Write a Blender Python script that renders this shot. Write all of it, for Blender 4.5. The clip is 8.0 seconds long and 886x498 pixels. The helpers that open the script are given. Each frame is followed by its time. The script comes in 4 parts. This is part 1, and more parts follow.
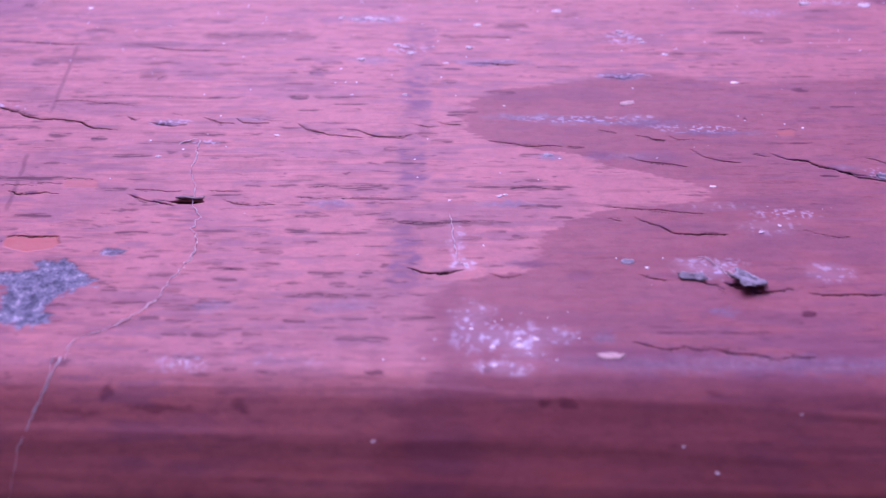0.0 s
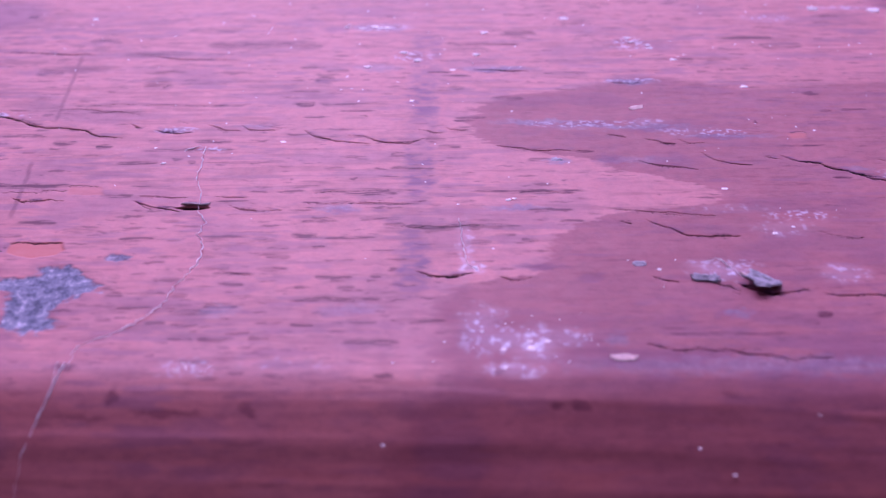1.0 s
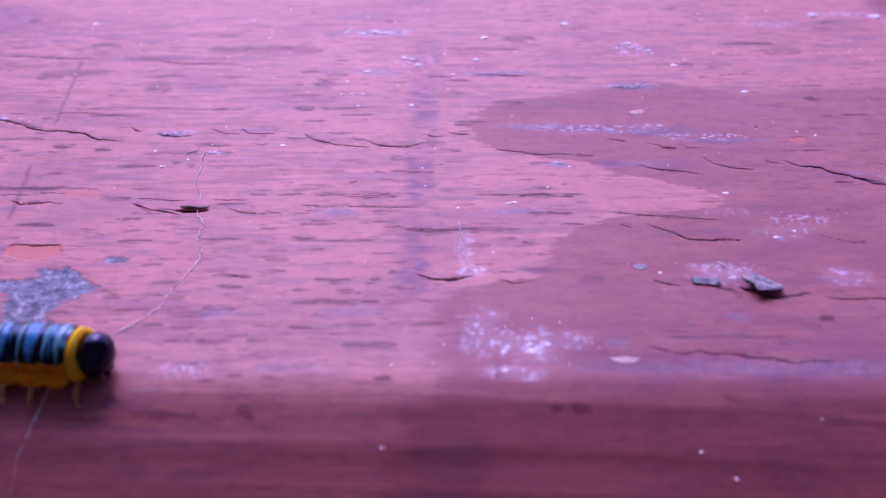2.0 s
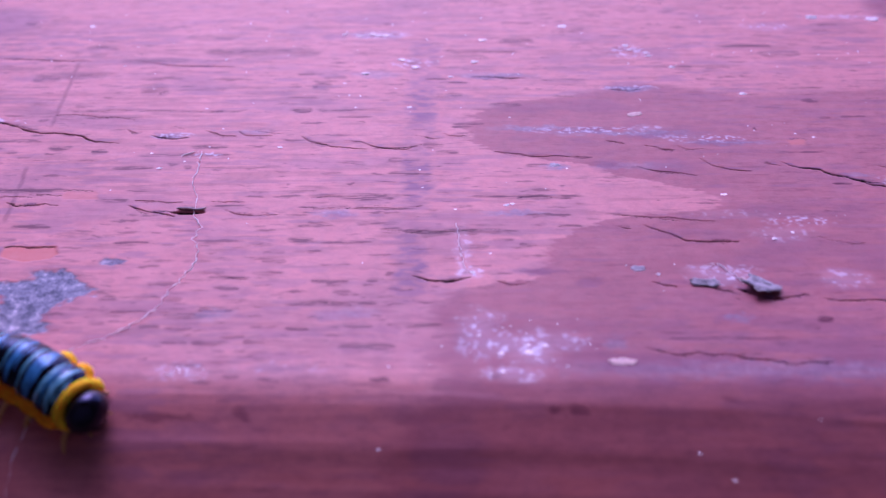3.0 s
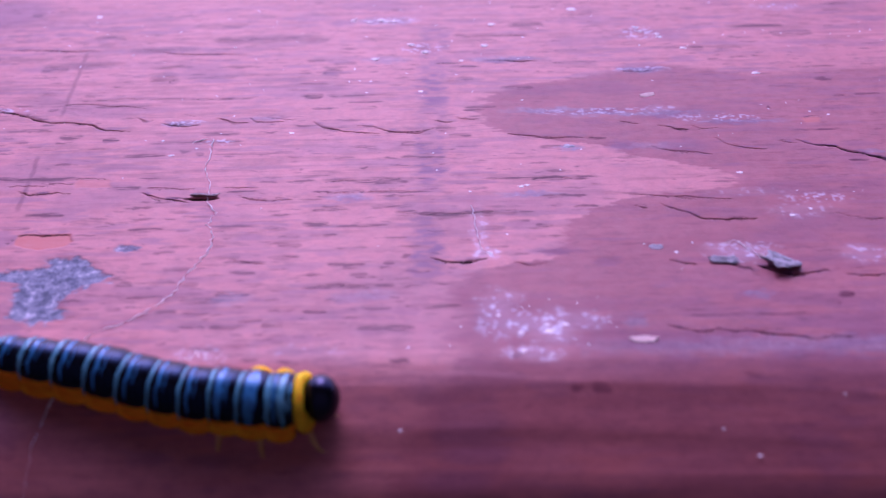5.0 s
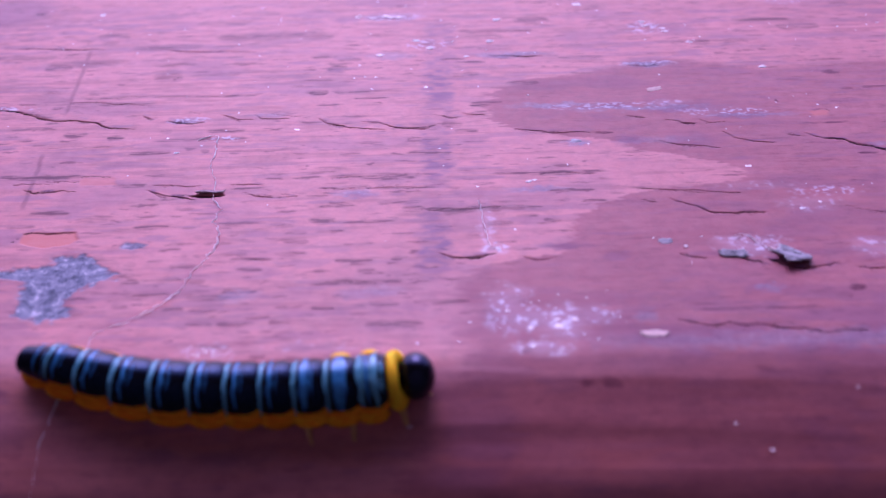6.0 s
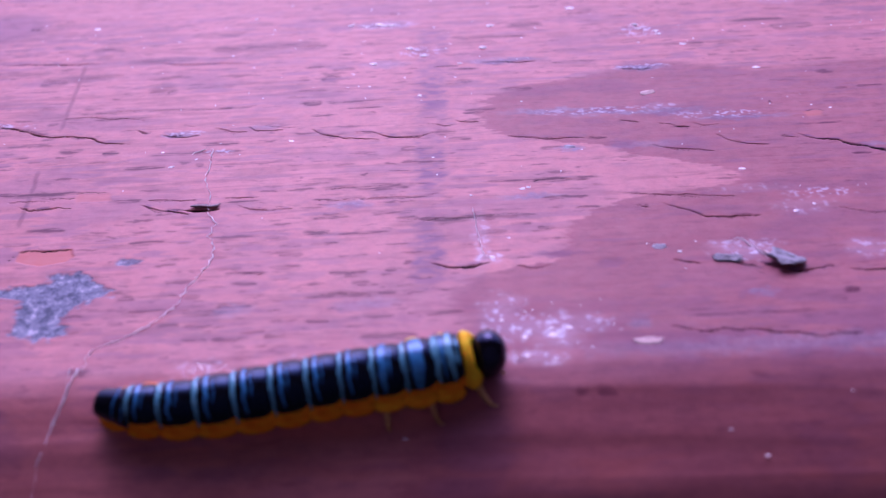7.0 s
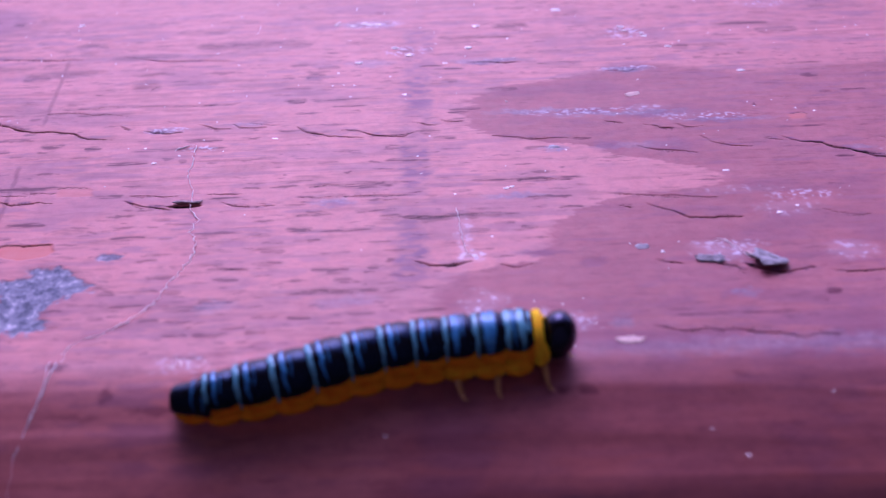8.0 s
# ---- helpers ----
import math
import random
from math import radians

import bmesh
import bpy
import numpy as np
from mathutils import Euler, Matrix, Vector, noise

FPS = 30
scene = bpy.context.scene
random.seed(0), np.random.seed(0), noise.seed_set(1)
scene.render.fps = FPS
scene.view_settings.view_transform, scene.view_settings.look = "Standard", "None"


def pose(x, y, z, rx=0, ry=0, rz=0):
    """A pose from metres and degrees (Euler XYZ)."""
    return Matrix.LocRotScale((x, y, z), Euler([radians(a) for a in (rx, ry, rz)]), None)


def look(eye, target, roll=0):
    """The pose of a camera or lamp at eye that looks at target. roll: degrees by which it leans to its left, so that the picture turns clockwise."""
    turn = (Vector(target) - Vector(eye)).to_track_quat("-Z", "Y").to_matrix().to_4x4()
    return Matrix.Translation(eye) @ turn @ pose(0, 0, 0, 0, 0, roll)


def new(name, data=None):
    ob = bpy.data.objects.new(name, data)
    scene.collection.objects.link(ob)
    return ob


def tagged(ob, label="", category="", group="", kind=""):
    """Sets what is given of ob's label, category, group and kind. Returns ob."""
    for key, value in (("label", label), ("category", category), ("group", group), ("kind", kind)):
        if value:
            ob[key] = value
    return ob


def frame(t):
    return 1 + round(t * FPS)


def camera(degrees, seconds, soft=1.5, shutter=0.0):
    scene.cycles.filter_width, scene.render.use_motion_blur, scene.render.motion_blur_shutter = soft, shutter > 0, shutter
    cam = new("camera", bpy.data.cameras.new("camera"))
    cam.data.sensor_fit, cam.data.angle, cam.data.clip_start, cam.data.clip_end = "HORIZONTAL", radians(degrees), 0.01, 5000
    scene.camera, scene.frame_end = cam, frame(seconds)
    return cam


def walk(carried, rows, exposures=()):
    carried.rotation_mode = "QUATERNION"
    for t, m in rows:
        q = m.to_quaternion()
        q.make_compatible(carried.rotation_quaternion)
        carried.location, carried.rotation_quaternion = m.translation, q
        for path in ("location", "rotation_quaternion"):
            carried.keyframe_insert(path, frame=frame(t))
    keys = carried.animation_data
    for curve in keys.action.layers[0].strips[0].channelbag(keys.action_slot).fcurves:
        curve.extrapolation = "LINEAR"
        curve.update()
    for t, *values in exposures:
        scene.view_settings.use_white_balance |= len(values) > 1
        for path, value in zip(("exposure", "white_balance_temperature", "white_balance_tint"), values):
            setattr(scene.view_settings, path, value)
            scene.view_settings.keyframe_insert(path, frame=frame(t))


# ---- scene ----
MM = 0.001

# ---- camera: hand-held, about nine centimetres from the board ----
cam = camera(43.8, 8.0, soft=1.35)
cam.data.dof.use_dof = True
cam.data.dof.focus_distance = 0.103
cam.data.dof.aperture_fstop = 30
walk(cam, [
    (0, look((0.00231, -0.00486, 0.05918), (-0.00013, 0.06510, 0.00262), -0.97)),
    (0.5, look((0.00290, -0.00512, 0.05784), (-0.00050, 0.06576, 0.00249), -1.65)),
    (1, look((0.00194, -0.00503, 0.05696), (-0.00091, 0.06620, 0.00203), -1.56)),
    (1.2, look((0.00194, -0.00503, 0.05690), (-0.00081, 0.06634, 0.00223), -1.56)),
    (2.3, look((0.00194, -0.00528, 0.05592), (-0.00085, 0.06672, 0.00198), -1.28)),
    (2.5, look((0.00194, -0.00532, 0.05587), (-0.00069, 0.06680, 0.00209), -1.25)),
    (3, look((0.00202, -0.00514, 0.05560), (-0.00070, 0.06700, 0.00185), -1.35)),
    (3.5, look((0.00143, -0.00542, 0.05515), (-0.00114, 0.06668, 0.00136), -1.47)),
    (4, look((0.00108, -0.00549, 0.05509), (-0.00143, 0.06644, 0.00106), -1.63)),
    (4.5, look((0.00088, -0.00557, 0.05448), (-0.00187, 0.06633, 0.00041), -1.98)),
    (4.7, look((0.00085, -0.00557, 0.05440), (-0.00192, 0.06633, 0.00040), -2.10)),
    (5.8, look((0.00028, -0.00537, 0.05372), (-0.00275, 0.06683, -0.00002), -2.66)),
    (6, look((0.00022, -0.00534, 0.05365), (-0.00275, 0.06668, -0.00024), -2.71)),
    (6.5, look((0.00025, -0.00467, 0.05385), (-0.00169, 0.06775, 0.00045), -2.76)),
    (7, look((0.00144, -0.00485, 0.05444), (-0.00223, 0.06707, 0.00046), -4.23)),
    (7.5, look((0.00169, -0.00472, 0.05418), (-0.00117, 0.06710, 0.00001), -3.48)),
    (8, look((0.00170, -0.00502, 0.05371), (-0.00085, 0.06722, 0.00009), -3.16)),
], exposures=[(0, 0.28, 5580, 95), (1, 0.27, 5580, 95), (2.5, 0.35, 5430, 86), (4.5, 0.34, 5430, 85), (6.5, 0.37, 5430, 83), (8, 0.39, 5430, 83)])

# ---- light: hazy sky, brightest beyond the board, with a veiled sun ----
world = bpy.data.worlds.new("world")
scene.world = world
world.use_nodes = True
wn, wl = world.node_tree.nodes, world.node_tree.links
sky = wn.new("ShaderNodeTexSky")
sky.sky_type, sky.sun_disc = "NISHITA", False
sky.sun_elevation, sky.sun_rotation = radians(47), radians(-8)
sky.air_density, sky.dust_density = 1.0, 3.0
wn["Background"].inputs[1].default_value = 0.15
wl.new(sky.outputs[0], wn["Background"].inputs[0])

sun = new("sun", bpy.data.lights.new("sun", "SUN"))
sun.data.energy, sun.data.angle, sun.data.color = 0.8, radians(36), (1.0, 0.98, 0.97)
sun.matrix_world = look((-0.10, 0.84, 0.845), (0, 0.06, 0))


# ---- materials ----
def mat(name):
    m = bpy.data.materials.new(name)
    m.use_nodes = True
    return m, m.node_tree.nodes, m.node_tree.links, m.node_tree.nodes["Principled BSDF"]


def coords(n, l, scale, kind="Object"):
    tc, mp = n.new("ShaderNodeTexCoord"), n.new("ShaderNodeMapping")
    mp.inputs["Scale"].default_value = scale
    l.new(tc.outputs[kind], mp.inputs[0])
    return mp.outputs[0]


def tex(n, l, vec, scale, detail=4.0, rough=0.6):
    t = n.new("ShaderNodeTexNoise")
    t.inputs["Scale"].default_value, t.inputs["Detail"].default_value, t.inputs["Roughness"].default_value = scale, detail, rough
    l.new(vec, t.inputs["Vector"])
    return t.outputs[0]


def ramp(n, l, fac, *stops):
    r = n.new("ShaderNodeValToRGB")
    while len(r.color_ramp.elements) < len(stops):
        r.color_ramp.elements.new(0.5)
    for e, (p, c) in zip(r.color_ramp.elements, stops):
        e.position, e.color = p, (*c, 1.0) if len(c) == 3 else c
    l.new(fac, r.inputs[0])
    return r.outputs[0]


def mix(n, l, fac, a, b, how="MIX"):
    m = n.new("ShaderNodeMix")
    m.data_type, m.blend_type = "RGBA", how
    for value, socket in ((fac, m.inputs[0]), (a, m.inputs[6]), (b, m.inputs[7])):
        if isinstance(value, (int, float)):
            socket.default_value = value
        elif isinstance(value, tuple):
            socket.default_value = (*value, 1.0)
        else:
            l.new(value, socket)
    return m.outputs[2]


def arith(n, l, op, a, b):
    m = n.new("ShaderNodeMath")
    m.operation, m.use_clamp = op, op != "SUBTRACT"
    for value, socket in ((a, m.inputs[0]), (b, m.inputs[1])):
        if isinstance(value, (int, float)):
            socket.default_value = value
        else:
            l.new(value, socket)
    return m.outputs[0]


def bump(n, l, b, height, dist, strength=1.0):
    k = n.new("ShaderNodeBump")
    k.inputs["Strength"].default_value, k.inputs["Distance"].default_value = strength, dist
    l.new(height, k.inputs["Height"])
    l.new(k.outputs[0], b.inputs["Normal"])


def attr(n, name):
    a = n.new("ShaderNodeAttribute")
    a.attribute_name = name
    return a.outputs["Fac"]


def plain(name, colour, rough, dark=None, size=3000, relief=2e-5, coat=0.0, milky=0.0):
    """A surface with a mottled colour and fine relief."""
    m, n, l, b = mat(name)
    v = coords(n, l, (1, 1, 1))
    d = dark or tuple(c * 0.6 for c in colour)
    g = tex(n, l, v, size)
    l.new(ramp(n, l, g, (0.35, d), (0.65, colour)), b.inputs["Base Color"])
    b.inputs["Roughness"].default_value = rough
    b.inputs["Coat Weight"].default_value, b.inputs["Coat Roughness"].default_value = coat, 0.15
    bump(n, l, b, tex(n, l, v, size * 3), relief, 0.6)
    b.inputs["Subsurface Weight"].default_value, b.inputs["Subsurface Scale"].default_value = milky, 0.0006
    return m


def board_material():
    m, n, l, b = mat("weathered_red_paint")
    v = coords(n, l, (1000, 1000, 1000))
    grain = coords(n, l, (220, 1300, 1300))
    long_grain, fine = tex(n, l, grain, 1.0, 5), tex(n, l, v, 3.5, 4)
    cloud = tex(n, l, v, 0.12, 4)
    paint = ramp(n, l, cloud, (0.3, (0.47, 0.145, 0.140)), (0.7, (0.55, 0.185, 0.172)))
    paint = mix(n, l, ramp(n, l, long_grain, (0.45, (0, 0, 0)), (0.75, (0.17, 0.17, 0.17))), paint, (0.27, 0.055, 0.085))
    paint = mix(n, l, ramp(n, l, fine, (0.55, (0, 0, 0)), (0.8, (0.25, 0.25, 0.25))), paint, (0.58, 0.20, 0.23))
    mottle = ramp(n, l, tex(n, l, coords(n, l, (700, 1000, 1000)), 1.0, 6, 0.7), (0.32, (0.78, 0.76, 0.82)), (0.55, (1, 1, 1)))
    paint = mix(n, l, 1.0, paint, mottle, "MULTIPLY")
    c = mix(n, l, attr(n, "damp"), paint, mix(n, l, 1.0, paint, (0.62, 0.47, 0.61), "MULTIPLY"))
    c = mix(n, l, attr(n, "smudge_shade"), c, (0.17, 0.085, 0.165))
    c = mix(n, l, attr(n, "streak"), c, (0.125, 0.028, 0.052))
    wood = ramp(n, l, tex(n, l, v, 1.0, 6, 0.8), (0.36, (0.055, 0.08, 0.115)), (0.47, (0.17, 0.21, 0.28)), (0.57, (0.30, 0.35, 0.43)), (0.66, (0.70, 0.74, 0.81)))
    c = mix(n, l, attr(n, "scuff_sheen"), c, mix(n, l, 0.40, (0.17, 0.11, 0.20), wood))
    c = mix(n, l, attr(n, "undercoat"), c, (0.52, 0.125, 0.085))
    c = mix(n, l, attr(n, "bare"), c, wood)
    c = mix(n, l, attr(n, "dust"), c, (0.66, 0.68, 0.80))
    ragged = arith(n, l, "MULTIPLY", tex(n, l, v, 7.0, 3), attr(n, "crack"))
    ragged = arith(n, l, "ADD", arith(n, l, "MULTIPLY", attr(n, "crack"), 0.55), ragged)
    # near black painted into splits and holes, adding to their depth's shade
    c = mix(n, l, ramp(n, l, ragged, (0.15, (0, 0, 0)), (0.34, (1, 1, 1))), c, (0.006, 0.004, 0.005))
    l.new(c, b.inputs["Base Color"])
    dull = arith(n, l, "MAXIMUM", attr(n, "bare"), attr(n, "crack"))
    gloss = ramp(n, l, tex(n, l, v, 0.9, 4), (0.3, (0.46, 0.46, 0.46)), (0.7, (0.58, 0.58, 0.58)))
    l.new(arith(n, l, "ADD", gloss, arith(n, l, "MULTIPLY", dull, 0.4)), b.inputs["Roughness"])
    worn = arith(n, l, "ADD", arith(n, l, "MULTIPLY", arith(n, l, "MAXIMUM", attr(n, "streak"), attr(n, "smudge_shade")), 0.6), arith(n, l, "MULTIPLY", attr(n, "damp"), 0.34))
    worn = arith(n, l, "MAXIMUM", worn, attr(n, "crack"))
    l.new(arith(n, l, "MULTIPLY", arith(n, l, "SUBTRACT", 1.0, worn), 0.54), b.inputs["Specular IOR Level"])
    h = mix(n, l, 0.25, fine, tex(n, l, coords(n, l, (500, 1800, 1800)), 1.0, 4))
    bump(n, l, b, h, 5e-5, 0.38)
    return m


PAINT = board_material()
def sheen(m, level, tint):
    b = m.node_tree.nodes["Principled BSDF"]
    b.inputs["Specular IOR Level"].default_value, b.inputs["Specular Tint"].default_value = level, (*tint, 1.0)


BLACK = plain("black_cuticle", (0.005, 0.006, 0.010), 0.15, (0.004, 0.004, 0.005), 2500, 2e-5, 0.0)
STRIPE = plain("pale_blue_cuticle", (0.11, 0.43, 0.52), 0.22, (0.04, 0.26, 0.36), 2500, 2e-5, 0.0)
BLUE = plain("blue_cuticle", (0.03, 0.27, 0.50), 0.22, (0.012, 0.12, 0.28), 2500, 2e-5, 0.0)
DEEP = plain("deep_blue_cuticle", (0.02, 0.20, 0.40), 0.30, (0.015, 0.07, 0.18), 2500, 2e-5, 0.0)
YELLOW = plain("yellow_cuticle", (1.0, 0.37, 0.0), 0.5, (0.86, 0.25, 0.0), 1100, 3e-5, 0.0, 0.5)
FLANK = plain("golden_cuticle", (1.0, 0.47, 0.0), 0.5, (0.88, 0.33, 0.0), 1300, 3e-5, 0.0, 0.5)
COLLAR = plain("bright_yellow_cuticle", (1.0, 0.66, 0.0), 0.45, (0.95, 0.54, 0.0), 1500, 2e-5, 0.0, 0.5)
HEAD = plain("shiny_black_head", (0.005, 0.004, 0.006), 0.08, (0.003, 0.003, 0.004), 2500, 1e-5, 0.0)
LEG = plain("tan_leg", (0.66, 0.40, 0.16), 0.45, (0.50, 0.27, 0.09), 2500, 1e-5)
sheen(BLACK, 0.36, (0.14, 0.42, 1.0))
sheen(BLUE, 0.8, (0.3, 0.6, 1.0))
sheen(DEEP, 0.25, (0.3, 0.6, 1.0))
sheen(YELLOW, 0.02, (1.0, 0.9, 0.5))
sheen(FLANK, 0.02, (1.0, 0.9, 0.5))
sheen(COLLAR, 0.04, (1.0, 0.9, 0.5))
sheen(STRIPE, 0.8, (0.5, 0.8, 1.0))
sheen(HEAD, 0.6, (0.4, 0.5, 1.0))


def silk_material():
    """White fibre that light shines through."""
    m, n, l, b = mat("white_silk")
    g = tex(n, l, coords(n, l, (1, 1, 1)), 2000)
    c = ramp(n, l, g, (0.3, (0.86, 0.86, 0.87)), (0.7, (0.95, 0.95, 0.95)))
    l.new(c, b.inputs["Base Color"])
    glow, join = n.new("ShaderNodeBsdfTranslucent"), n.new("ShaderNodeMixShader")
    l.new(c, glow.inputs[0]), l.new(b.outputs[0], join.inputs[1]), l.new(glow.outputs[0], join.inputs[2])
    join.inputs[0].default_value = 0.2
    b.inputs["Roughness"].default_value = 0.3
    l.new(join.outputs[0], n["Material Output"].inputs[0])
    return m


SILK = silk_material()
CRUST = plain("white_crust", (0.86, 0.84, 0.84), 0.3, (0.74, 0.72, 0.72), 3000, 4e-5)
GREYWOOD = plain("weathered_grey_wood", (0.38, 0.40, 0.44), 0.7, (0.07, 0.075, 0.09), 1300, 8e-5)
BARK = plain("dark_brown_wood", (0.34, 0.27, 0.28), 0.7, (0.12, 0.085, 0.09), 1500, 6e-5)
PALE = plain("pale_splinter_wood", (0.72, 0.58, 0.52), 0.7, (0.58, 0.43, 0.38), 2000, 5e-5)
# dark, so that the unseen walls and overhead panel cut the fill light
BLOCKER = plain("dark_grey_blocker", (0.055, 0.052, 0.052), 0.7, (0.040, 0.037, 0.037), 12, 0.002)
# unseen ground, darkened to weaken the light it bounces up
SOIL = plain("dark_low_bounce_soil", (0.050, 0.042, 0.030), 0.95, (0.028, 0.023, 0.016), 6, 0.01)


# ---- helpers for building ----
def part(name, bm, material, parent=None, label="", smooth=True):
    me = bpy.data.meshes.new(name)
    bm.to_mesh(me)
    bm.free()
    me.materials.append(material)
    if smooth:
        me.polygons.foreach_set("use_smooth", [True] * len(me.polygons))
    ob = new(name, me)
    ob.parent = parent
    return tagged(ob, label)


def lattice(a, b, seed):
    """Random numbers from 0 to 1 at whole-number places."""
    h = (a.astype(np.int64) * 374761393 + b.astype(np.int64) * 668265263 + seed * 974634777) & 0xFFFFFFFF
    h = ((h ^ (h >> 13)) * 1274126177) & 0xFFFFFFFF
    return ((h ^ (h >> 16)) & 0xFFFF) / 65535.0


def value_noise(x, y, seed):
    xi, yi = np.floor(x), np.floor(y)
    u, w = x - xi, y - yi
    u, w = u * u * (3 - 2 * u), w * w * (3 - 2 * w)
    low = lattice(xi, yi, seed) * (1 - u) + lattice(xi + 1, yi, seed) * u
    high = lattice(xi, yi + 1, seed) * (1 - u) + lattice(xi + 1, yi + 1, seed) * u
    return low * (1 - w) + high * w


def fbm(x, y, seed, octaves=4):
    total, size = 0.0, 0.0
    for k in range(octaves):
        total = total + value_noise(x * 2 ** k, y * 2 ** k, seed + 17 * k) * 0.5 ** k
        size += 0.5 ** k
    return total / size


def step(a, b, v):
    k = np.clip((v - a) / (b - a), 0, 1)
    return k * k * (3 - 2 * k)


def tube(points, radii, sides=8):
    """A round bar through points (mm)."""
    bm = bmesh.new()
    loops = []
    for i, (p, r) in enumerate(zip(points, radii)):
        way = (Vector(points[min(i + 1, len(points) - 1)]) - Vector(points[max(i - 1, 0)])).normalized()
        turn = way.to_track_quat("Z", "Y").to_matrix()
        loops.append([bm.verts.new((Vector(p) + turn @ Vector((r * math.cos(a), r * math.sin(a), 0))) * MM) for a in (2 * math.pi * j / sides for j in range(sides))])
    for a, b in zip(loops, loops[1:]):
        for j in range(sides):
            bm.faces.new((a[j], a[(j + 1) % sides], b[(j + 1) % sides], b[j]))
    bm.faces.new(loops[0][::-1]), bm.faces.new(loops[-1])
    return bm


# ---- the board's section across the grain: flat top, worn slanting front ----
TOP_END, BACK, THICK = 54.3, 190.0, 38.0
ARC = np.arange(0, 18.005, 0.02)
LEAN = np.radians(np.interp(ARC, (0, 3.0, 9, 13, 18), (0, 26, 33, 58, 90)))
FRONT_Y = TOP_END - np.concatenate(([0], np.cumsum(np.cos(LEAN[:-1]) * 0.02)))
FRONT_Z = -np.concatenate(([0], np.cumsum(np.sin(LEAN[:-1]) * 0.02)))


def surface(y):
    """Height of the board's top and its lean towards the front, in mm and radians, y mm from the viewer's side."""
    if y >= TOP_END:
        return 0.0, 0.0
    return float(np.interp(y, FRONT_Y[::-1], FRONT_Z[::-1])), float(np.interp(y, FRONT_Y[::-1], LEAN[::-1]))


